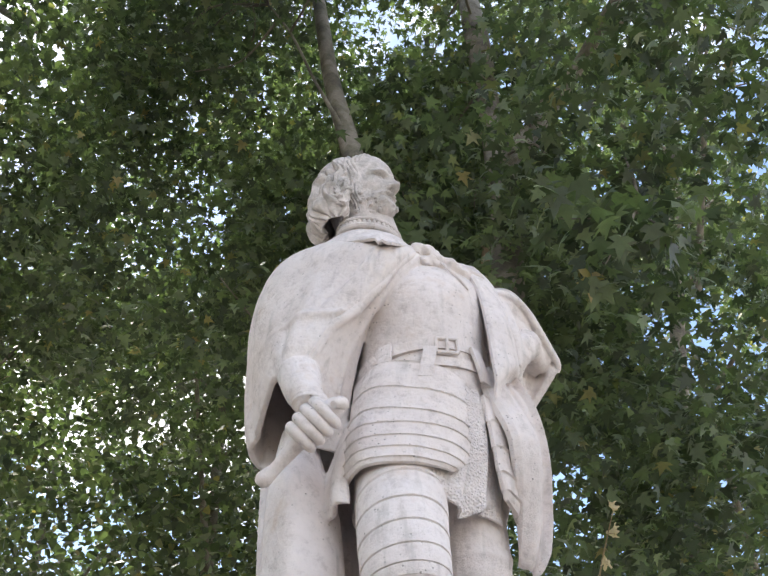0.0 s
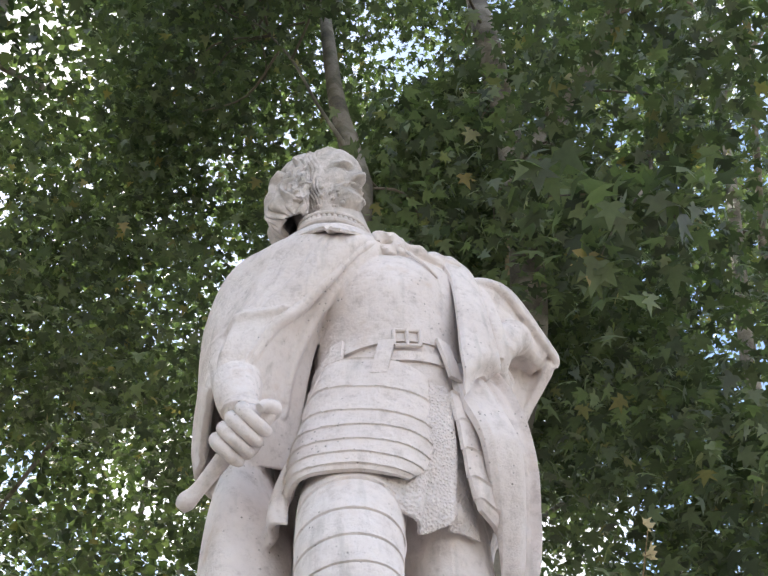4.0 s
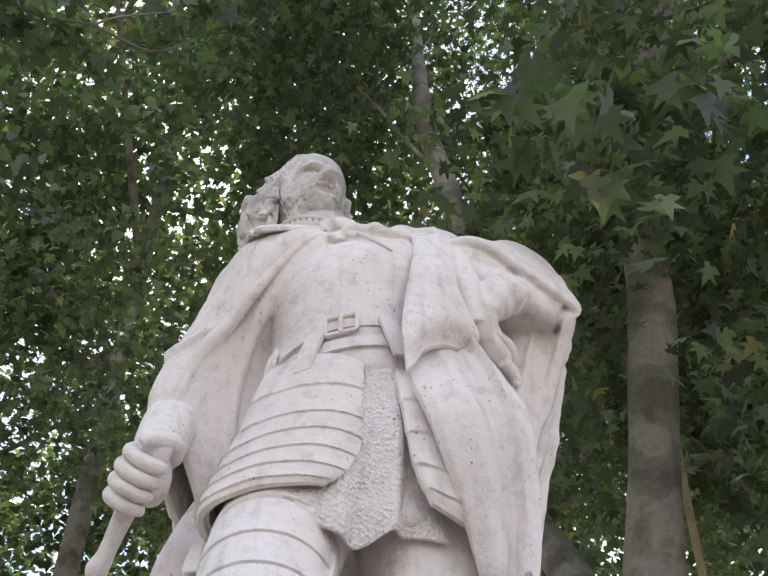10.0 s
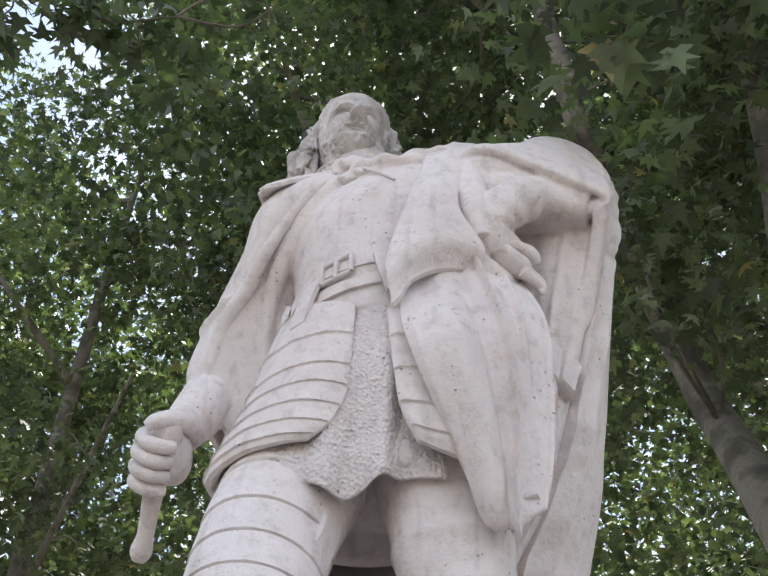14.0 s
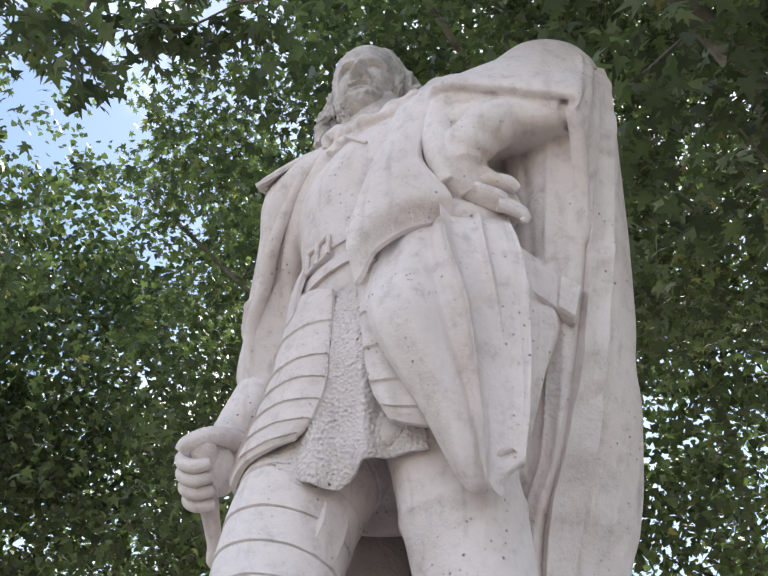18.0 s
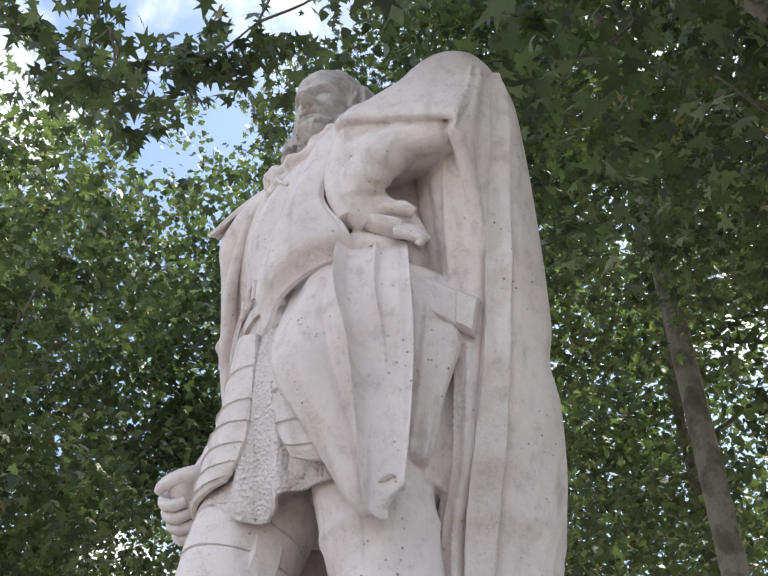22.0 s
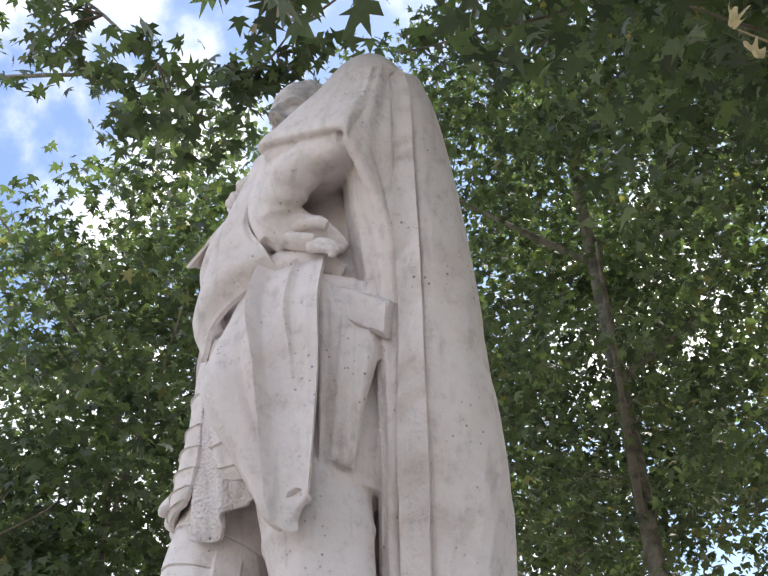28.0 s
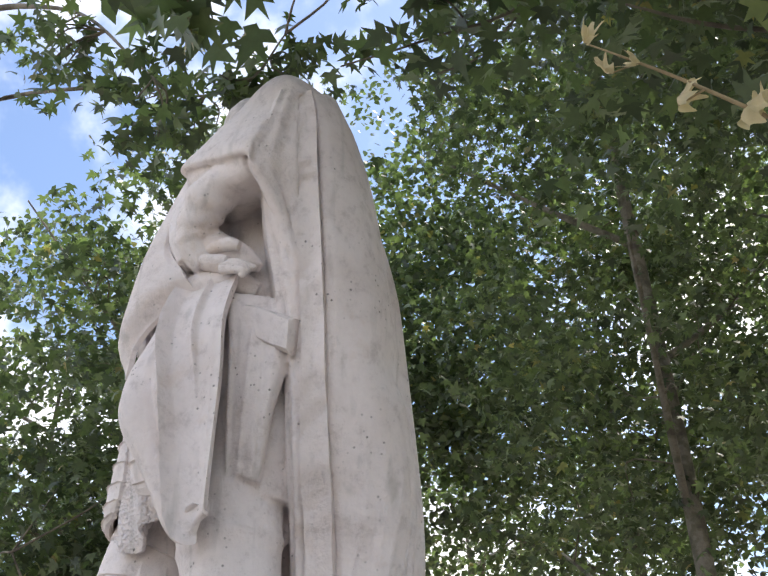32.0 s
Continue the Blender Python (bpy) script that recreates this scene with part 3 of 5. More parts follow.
    c.limb([(0.13, -0.04, 3.15, 0.14), (0.155, -0.02, 2.95, 0.125), (0.165, 0.0, 2.75, 0.112), (0.16, 0.0, 2.55, 0.105), (0.155, 0.02, 2.36, 0.115), (0.16, 0.05, 2.12, 0.08), (0.16, 0.05, 1.99, 0.08)], 60, 28, up=(0, 1, 0),
           wave=lambda a, k: 0.035 * np.sin(4 * a + 12 * k + np.sin(9 * k)) * (k < 0.6) + 0.05 * np.exp(-((k - 0.17) / 0.012) ** 2))
    c.limb([(0.16, 0.06, 1.98, 0.085), (0.18, -0.05, 1.97, 0.085), (0.21, -0.18, 1.95, 0.06)], 20, 16, flat=0.75)
    # ---- right arm with a closed fist on a baton
    c.limb([(-0.28, -0.06, 4.02, 0.13), (-0.36, -0.10, 3.85, 0.125), (-0.44, -0.14, 3.66, 0.095), (-0.44, -0.22, 3.50, 0.068), (-0.42, -0.295, 3.37, 0.054), (-0.395, -0.335, 3.29, 0.050)], 50, 24)
    c.limb([(-0.435, -0.235, 3.48, 0.072), (-0.428, -0.265, 3.42, 0.066), (-0.42, -0.29, 3.37, 0.061), (-0.417, -0.297, 3.355, 0.056)], 12, 24)
    for k in range(2):
        z = 3.325 - 0.018 * k
        c.limb([(-0.405 + 0.054 * math.cos(a), -0.315 - 0.008 * k + 0.054 * math.sin(a), z, 0.006) for a in np.linspace(0, 6.28, 14)], 30, 6)
    c.blob((-0.385, -0.355, 3.225), (0.048, 0.052, 0.075), (25, 0, 10), n=16, seg=20)
    rod = Vector((-0.645, 0.469, -0.60)).normalized()
    e1 = Vector((-0.25, -1.0, 0.1))
    e1 = (e1 - rod * e1.dot(rod)).normalized()
    e2 = rod.cross(e1)
    if e2.z < 0:
        e2 = -e2
    for k in range(4):
        mid = Vector((-0.355, -0.398, 3.225)) + rod * (0.004 + 0.034 * k)
        rows = []
        for a, rr, thick in ((118, 0.060, 0.019), (82, 0.056, 0.022), (45, 0.050, 0.0185), (10, 0.047, 0.020), (-30, 0.045, 0.0175), (-70, 0.043, 0.0175), (-115, 0.036, 0.014)):
            p = mid + (e1 * math.cos(radians(a)) + e2 * math.sin(radians(a))) * rr * (1.04, 1.1, 1.06, 0.96)[k]
            rows.append((*p, thick))
        sharp.limb(rows, 40, 14)
    sharp.limb([(-0.355, -0.325, 3.29, 0.026), (-0.325, -0.37, 3.275, 0.024), (-0.318, -0.415, 3.255, 0.022), (-0.335, -0.45, 3.235, 0.018), (-0.35, -0.46, 3.22, 0.012)], 24, 14)
    c.limb([(-0.325, -0.42, 3.255, 0.026), (-0.345, -0.405, 3.24, 0.034), (-0.39, -0.375, 3.20, 0.030), (-0.45, -0.33, 3.14, 0.023), (-0.50, -0.29, 3.09, 0.02), (-0.53, -0.27, 3.065, 0.026), (-0.545, -0.26, 3.05, 0.016)], 30, 14)
    # ---- left arm, back of the wrist set on the hip
    c.limb([(0.25, -0.02, 3.96, 0.10), (0.36, -0.02, 3.91, 0.09), (0.46, 0.03, 3.88, 0.08), (0.54, 0.07, 3.84, 0.05)], 24, 20)
    c.limb([(0.27, -0.14, 3.98, 0.03), (0.33, -0.115, 3.91, 0.045), (0.395, -0.07, 3.87, 0.052), (0.46, -0.005, 3.85, 0.052), (0.52, 0.045, 3.83, 0.034), (0.555, 0.06, 3.83, 0.015)], 30, 20, wave=lambda a, k: 0.06 * np.sin(2 * a + 14 * k))
    c.limb([(0.44, -0.02, 3.86, 0.055), (0.418, -0.08, 3.812, 0.060), (0.378, -0.122, 3.75, 0.052), (0.352, -0.122, 3.695, 0.046), (0.343, -0.09, 3.655, 0.037)], 70, 24,
           wave=lambda a, k: 0.05 * np.sin(k * 34 + 2.0 * np.cos(a)) * np.clip(5 * k, 0, 1) * np.clip(4 - 5 * k, 0, 1) + 0.03 * np.sin(2 * a + 9 * k))
    c.limb([(0.375, -0.09, 3.735, 0.025), (0.35, -0.06, 3.722, 0.030), (0.338, -0.02, 3.70, 0.032), (0.342, 0.035, 3.668, 0.018)], 24, 14, flat=0.85)
    sharp.limb([(0.340, -0.115, 3.668, 0.032), (0.360, -0.075, 3.646, 0.034), (0.376, -0.04, 3.632, 0.033), (0.384, -0.022, 3.626, 0.026)], 24, 20, flat=0.62)
    for k, (dx, dz) in enumerate(((-0.010, 0.008), (0.003, -0.002), (0.010, -0.013), (0.010, -0.025))):
        sharp.limb([(0.376 + dx, -0.045, 3.632 + dz, 0.0135), (0.388 + dx, -0.010, 3.624 + dz, 0.0125), (0.394 + dx, 0.012, 3.613 + dz, 0.0118), (0.394 + dx * 0.8, 0.036 - 0.007 * k, 3.602 + dz, 0.009)], 24, 14)
        sharp.blob((0.394 + dx * 0.8, 0.036 - 0.007 * k, 3.602 + dz), (0.0092, 0.0115, 0.0092), n=8, seg=12)
    sharp.limb([(0.358, -0.095, 3.682, 0.021), (0.386, -0.055, 3.680, 0.0185), (0.402, -0.022, 3.676, 0.0185), (0.404, 0.002, 3.664, 0.013)], 20, 14)
    # ---- cloak over the right shoulder and arm
    c.sheet([[(-0.03, -0.225, 4.08), (-0.15, -0.19, 4.19), (-0.27, -0.04, 4.265), (-0.24, 0.12, 4.265), (-0.02, 0.19, 4.20)],
             [(-0.135, -0.365, 3.93), (-0.275, -0.275, 4.03), (-0.485, -0.02, 4.13), (-0.455, 0.17, 4.10), (-0.03, 0.30, 4.03)],
             [(-0.205, -0.335, 3.79), (-0.335, -0.265, 3.87), (-0.545, -0.03, 3.92), (-0.515, 0.18, 3.88), (-0.03, 0.33, 3.8)],
             [(-0.315, -0.315, 3.64), (-0.42, -0.262, 3.66), (-0.545, -0.05, 3.68), (-0.515, 0.19, 3.63), (-0.03, 0.36, 3.55)],
             [(-0.40, -0.28, 3.51), (-0.475, -0.245, 3.50), (-0.535, -0.04, 3.42), (-0.505, 0.17, 3.35), (-0.03, 0.37, 3.3)]],
            110, 120, 0.042, lambda u, v: pleats(31, 8, 0.017, 0.038, 0.25, 0.10)(u, v) + 0.016 * np.exp(-((u - 0.70 - 0.12 * v) / 0.022) ** 2) * np.clip(2 - 4 * v, 0, 1) + 0.012 * np.exp(-((v - 0.03) / 0.025) ** 2))
    # its lining, back to the breastplate
    c.sheet([[(-0.03, -0.17, 4.09), (-0.07, -0.22, 4.04), (-0.12, -0.30, 3.97)],
             [(-0.12, -0.24, 3.96), (-0.155, -0.30, 3.92), (-0.195, -0.325, 3.87)],
             [(-0.19, -0.22, 3.82), (-0.20, -0.26, 3.79), (-0.225, -0.295, 3.76)],
             [(-0.23, -0.16, 3.66), (-0.27, -0.22, 3.64), (-0.36, -0.315, 3.625)],
             [(-0.25, -0.10, 3.48), (-0.33, -0.18, 3.50), (-0.42, -0.265, 3.50)],
             [(-0.26, -0.06, 3.30), (-0.33, -0.08, 3.30), (-0.40, -0.10, 3.30)]], 60, 30, 0.05)
    c.limb([(-0.20, -0.32, 3.84, 0.02), (-0.25, -0.29, 3.76, 0.03), (-0.36, -0.27, 3.64, 0.034), (-0.435, -0.23, 3.51, 0.03)], 30, 14)
    sharp.limb([(0.0, -0.235, 4.085, 0.012), (-0.06, -0.30, 4.0, 0.016), (-0.13, -0.335, 3.89, 0.017), (-0.20, -0.335, 3.775, 0.018), (-0.27, -0.325, 3.69, 0.02), (-0.345, -0.31, 3.615, 0.02), (-0.41, -0.27, 3.51, 0.018)], 80, 14, wave=lambda a, k: 0.12 * np.sin(23 * k + a))
    c.sheet([[(0.0, -0.225, 4.09), (-0.05, -0.245, 4.10), (-0.12, -0.235, 4.12)],
             [(-0.06, -0.295, 4.0), (-0.10, -0.335, 3.99), (-0.17, -0.32, 4.02)],
             [(-0.13, -0.33, 3.89), (-0.155, -0.365, 3.90), (-0.22, -0.345, 3.94)],
             [(-0.20, -0.33, 3.775), (-0.22, -0.345, 3.79), (-0.28, -0.33, 3.83)],
             [(-0.34, -0.31, 3.62), (-0.36, -0.315, 3.64), (-0.40, -0.30, 3.68)]], 50, 30, 0.03)
    # turned-back collar of the cloak, and the cloth packed under it
    c.limb([(0.0, -0.24, 4.06, 0.026), (-0.06, -0.272, 3.985, 0.034), (-0.13, -0.288, 3.88, 0.034), (-0.19, -0.282, 3.78, 0.030), (-0.245, -0.25, 3.67, 0.024), (-0.285, -0.20, 3.55, 0.016), (-0.30, -0.15, 3.42, 0.010)], 40, 14)
    sharp.sheet([[(-0.02, -0.215, 4.11), (-0.10, -0.19, 4.20), (-0.22, -0.12, 4.265), (-0.27, 0.03, 4.285), (-0.20, 0.12, 4.28)],
             [(-0.07, -0.315, 4.03), (-0.165, -0.285, 4.10), (-0.285, -0.14, 4.21), (-0.33, 0.05, 4.245), (-0.24, 0.17, 4.24)],
             [(-0.148, -0.422, 3.937), (-0.225, -0.36, 4.0), (-0.36, -0.14, 4.13), (-0.42, 0.07, 4.185), (-0.28, 0.22, 4.17)]], 70, 160, 0.020, pleats(51, 12, 0.008, 0.022, 0.15))
    # gathered cloth from the throat to the left shoulder, with a knot
    sharp.limb([(-0.035, -0.245, 4.035, 0.018), (-0.02, -0.268, 4.06, 0.026), (0.02, -0.268, 4.062, 0.026), (0.045, -0.255, 4.04, 0.024), (0.02, -0.262, 4.018, 0.022), (-0.02, -0.262, 4.02, 0.02), (-0.035, -0.245, 4.035, 0.014)], 60, 14, wave=lambda a, k: 0.16 * np.sin(3 * a + 30 * k) + 0.1 * np.sin(45 * k))
    sharp.blob((0.058, -0.262, 4.035), (0.026, 0.022, 0.022), (0, 20, 20), n=10, seg=14)
    sharp.limb([(0.06, -0.268, 4.02, 0.006), (0.09, -0.272, 3.985, 0.005), (0.13, -0.275, 3.94, 0.005), (0.165, -0.262, 3.90, 0.004)], 24, 8)
    c.limb([(-0.03, -0.24, 4.05, 0.018), (0.05, -0.245, 4.03, 0.030), (0.12, -0.215, 4.04, 0.030), (0.20, -0.165, 4.055, 0.028), (0.27, -0.12, 4.06, 0.03)], 60, 16,
           wave=lambda a, k: 0.25 * np.sin(3 * a + 16 * k) + 0.15 * np.sin(31 * k))
    c.limb([(-0.05, -0.22, 4.07, 0.016), (0.05, -0.20, 4.075, 0.022), (0.15, -0.135, 4.09, 0.025), (0.26, -0.05, 4.10, 0.03)], 40, 12, wave=lambda a, k: 0.25 * np.sin(2 * a + 20 * k))
    # ---- cloak behind, down to the plinth
    c.sheet([[(-0.26, 0.12, 4.24), (-0.10, 0.20, 4.22), (0.10, 0.22, 4.19), (0.28, 0.235, 4.13)],
             [(-0.50, 0.16, 3.85), (-0.20, 0.30, 3.85), (0.08, 0.335, 3.85), (0.26, 0.325, 3.80)],
             [(-0.51, 0.15, 3.45), (-0.22, 0.32, 3.45), (0.05, 0.38, 3.45), (0.16, 0.372, 3.42)],
             [(-0.515, 0.10, 3.05), (-0.24, 0.27, 3.05), (0.03, 0.39, 3.05), (0.12, 0.405, 3.0)],
             [(-0.50, 0.06, 2.60), (-0.26, 0.22, 2.60), (0.02, 0.36, 2.60), (0.10, 0.395, 2.60)],
             [(-0.48, 0.05, 1.94), (-0.26, 0.20, 1.94), (0.02, 0.33, 1.94), (0.10, 0.37, 1.94)]],
            110, 120, 0.05, pleats(21, 9, 0.024, 0.045, 0.12, 0.1))
    # heavy fall of cloth under the fist
    c.loft([(-0.40, 0.04, 3.42, 0.06, 0.10, 0), (-0.40, 0.02, 3.25, 0.09, 0.15, -8), (-0.385, -0.01, 3.08, 0.115, 0.18, -12), (-0.375, -0.02, 2.85, 0.125, 0.19, -12), (-0.37, -0.02, 2.5, 0.13, 0.19, -10), (-0.37, 0.0, 1.94, 0.14, 0.20, -8)],
           90, 90, lambda a, k: 0.06 * np.clip(3 * k - 0.4, 0, 1) * np.sin(5 * a + 2.5 * np.sin(3 * k) + 1.2) * (0.6 + 0.4 * np.sin(2 * a)) + 0.03 * np.sin(3 * a + 4 * k))
    # ---- cloak raised over the left elbow: top, and the wing that falls from it
    c.sheet([[(0.17, 0.17, 4.10), (0.19, 0.05, 4.10), (0.23, -0.08, 4.06), (0.285, -0.16, 3.99)],
             [(0.30, 0.20, 4.14), (0.31, 0.07, 4.165), (0.34, -0.07, 4.075), (0.372, -0.17, 3.945)],
             [(0.41, 0.24, 4.13), (0.42, 0.09, 4.205), (0.46, -0.02, 4.06), (0.485, -0.078, 3.885)],
             [(0.478, 0.235, 4.05), (0.52, 0.13, 4.135), (0.552, 0.055, 3.98), (0.574, 0.028, 3.825)],
             [(0.500, 0.225, 3.94), (0.548, 0.18, 4.05), (0.576, 0.11, 3.93), (0.586, 0.05, 3.795)]],
            70, 70, 0.036, lambda u, v: 0.004 * np.sin(u * 11 + v * 5) + 0.005 * np.exp(-((v - 0.97) / 0.05) ** 2) - 0.012 * np.exp(-((v - 0.62) / 0.16) ** 2))
    c.sheet([[(0.545, 0.195, 4.06), (0.47, 0.245, 4.11), (0.36, 0.265, 4.12), (0.20, 0.27, 4.15)],
             [(0.530, 0.212, 3.95), (0.45, 0.275, 3.96), (0.33, 0.310, 3.97), (0.18, 0.325, 3.98)],
             [(0.492, 0.218, 3.77), (0.42, 0.300, 3.77), (0.31, 0.340, 3.77), (0.16, 0.355, 3.78)],
             [(0.445, 0.224, 3.58), (0.385, 0.318, 3.57), (0.29, 0.362, 3.55), (0.14, 0.378, 3.55)],
             [(0.350, 0.224, 3.28), (0.325, 0.335, 3.28), (0.245, 0.388, 3.27), (0.11, 0.405, 3.25)],
             [(0.285, 0.224, 3.13), (0.265, 0.350, 3.12), (0.20, 0.405, 3.10), (0.10, 0.420, 3.10)],
             [(0.215, 0.230, 3.00), (0.22, 0.345, 3.00), (0.17, 0.402, 2.98), (0.09, 0.420, 2.95)],
             [(0.150, 0.230, 2.80), (0.17, 0.325, 2.80), (0.14, 0.385, 2.80), (0.08, 0.415, 2.80)],
             [(0.130, 0.220, 1.94), (0.15, 0.300, 1.94), (0.12, 0.360, 1.94), (0.08, 0.390, 1.94)]],
            150, 70, 0.04, lambda u, v: pleats(11, 7, 0.013, 0.05, 0.2, 0.50)(u, v) + 0.017 * np.exp(-((u - 0.49 + 0.05 * v) / 0.025) ** 2) * np.clip(v * 4 - 1.0, 0, 1))
    # rolled front edge of the wing
    sharp.sheet([[(0.540, 0.150, 4.07), (0.545, 0.200, 4.06)], [(0.545, 0.152, 3.96), (0.540, 0.210, 3.96)], [(0.528, 0.156, 3.85), (0.525, 0.212, 3.85)], [(0.497, 0.160, 3.77), (0.497, 0.215, 3.77)],
                 [(0.448, 0.163, 3.59), (0.455, 0.222, 3.59)], [(0.400, 0.170, 3.445), (0.410, 0.226, 3.44)], [(0.352, 0.166, 3.285), (0.358, 0.226, 3.28)], [(0.288, 0.160, 3.135), (0.296, 0.230, 3.13)],
                 [(0.215, 0.165, 3.02), (0.232, 0.234, 3.01)], [(0.150, 0.168, 2.845), (0.168, 0.232, 2.84)], [(0.125, 0.165, 2.5), (0.14, 0.235, 2.5)], [(0.12, 0.165, 1.95), (0.135, 0.235, 1.95)]], 300, 24, 0.036,
            lambda u, v: 0.0030 * np.sin(53 * u + 2 * v) + 0.0022 * np.sin(131 * u + 4 * v) * np.sin(19 * u) + 0.006 * np.sin(np.pi * v), taper=False)
    c.limb([(0.30, -0.12, 3.99, 0.04), (0.345, -0.125, 3.94, 0.042), (0.385, -0.10, 3.92, 0.04), (0.43, -0.05, 3.90, 0.04)], 16, 14)
    c.limb([(0.30, -0.10, 4.0, 0.035), (0.308, -0.125, 3.87, 0.034), (0.308, -0.15, 3.76, 0.030), (0.315, -0.13, 3.66, 0.028)], 20, 14)
    c.blob((0.352, -0.015, 3.668), (0.03, 0.055, 0.04))
    c.limb([(0.285, -0.15, 3.61, 0.035), (0.312, -0.09, 3.615, 0.035), (0.325, -0.02, 3.605, 0.035), (0.31, 0.04, 3.58, 0.03)], 20, 14)
    c.limb([(0.31, -0.12, 3.99, 0.038), (0.322, -0.150, 3.87, 0.040), (0.337, -0.165, 3.76, 0.038), (0.345, -0.14, 3.66, 0.028)], 24, 14)
    c.blob((0.545, 0.095, 3.88), (0.035, 0.035, 0.07))
    # inside of the wing, between arm and hip: a soft hollow wall with a seam
    c.sheet([[(0.27, 0.07, 4.03), (0.42, 0.07, 4.02), (0.555, 0.12, 3.98)],
             [(0.29, 0.08, 3.87), (0.42, 0.075, 3.86), (0.535, 0.13, 3.86)],
             [(0.29, 0.09, 3.74), (0.39, 0.085, 3.73), (0.49, 0.14, 3.74)],
             [(0.27, 0.11, 3.60), (0.35, 0.11, 3.59), (0.44, 0.16, 3.58)],
             [(0.25, 0.14, 3.40), (0.31, 0.14, 3.40), (0.375, 0.17, 3.40)],
             [(0.20, 0.15, 3.12), (0.24, 0.15, 3.12), (0.275, 0.17, 3.12)],
             [(0.10, 0.15, 2.85), (0.12, 0.15, 2.85), (0.145, 0.17, 2.84)],
             [(0.08, 0.15, 1.94), (0.10, 0.15, 1.94), (0.12, 0.17, 1.94)]], 110, 40, 0.05, lambda u, v: pleats(5, 3, 0.010, 0.07, 0.3)(u, v) - 0.010 * np.exp(-((v - 0.74 + 0.3 * u) / 0.03) ** 2))
    # full sleeve that bulges below the wrist
    c.limb([(0.345, -0.12, 3.715, 0.03), (0.352, -0.085, 3.70, 0.042), (0.352, -0.03, 3.685, 0.044), (0.350, 0.02, 3.655, 0.032), (0.345, 0.05, 3.635, 0.015)], 30, 18, flat=0.9)
    c.sheet([[(0.560, 0.115, 4.06), (0.556, 0.14, 4.05), (0.548, 0.165, 4.03)],
             [(0.570, 0.08, 3.93), (0.556, 0.115, 3.92), (0.540, 0.165, 3.92)],
             [(0.576, 0.045, 3.815), (0.545, 0.10, 3.81), (0.522, 0.165, 3.82)],
             [(0.545, 0.075, 3.75), (0.505, 0.12, 3.75), (0.488, 0.165, 3.75)],
             [(0.490, 0.115, 3.67), (0.468, 0.14, 3.67), (0.462, 0.168, 3.66)],
             [(0.435, 0.148, 3.56), (0.430, 0.158, 3.56), (0.430, 0.170, 3.55)]], 60, 40, 0.036, lambda u, v: 0.006 * np.sin(9 * v + 4 * u) * np.sin(np.pi * v))
    # ---- lapel that falls over the forearm, and the long point below it
    sharp.sheet([[(0.155, -0.03, 4.185), (0.20, -0.01, 4.20), (0.25, 0.0, 4.20), (0.29, 0.0, 4.195)],
             [(0.158, -0.10, 4.165), (0.215, -0.085, 4.17), (0.27, -0.07, 4.15), (0.31, -0.065, 4.11)],
             [(0.195, -0.175, 4.05), (0.245, -0.155, 4.05), (0.29, -0.135, 4.03), (0.315, -0.115, 4.0)],
             [(0.215, -0.225, 3.92), (0.26, -0.205, 3.92), (0.295, -0.185, 3.90), (0.315, -0.165, 3.87)],
             [(0.21, -0.29, 3.70), (0.26, -0.27, 3.72), (0.30, -0.24, 3.73), (0.32, -0.20, 3.74)],
             [(0.205, -0.33, 3.52), (0.255, -0.30, 3.56), (0.31, -0.235, 3.61), (0.35, -0.155, 3.635)],
             [(0.225, -0.348, 3.405), (0.265, -0.31, 3.475), (0.318, -0.235, 3.545), (0.362, -0.138, 3.585)]], 100, 60, 0.030, lambda u, v: 0.006 * np.sin(v * 7 + 2 * u) * u + 0.044 * np.exp(-((u - 1) / 0.08) ** 2) - 0.012 * np.exp(-((v - 0.45) / 0.05) ** 2) * np.clip(0.6 - u, 0, 1) + 0.006 * np.exp(-((v - 0.97) / 0.04) ** 2))
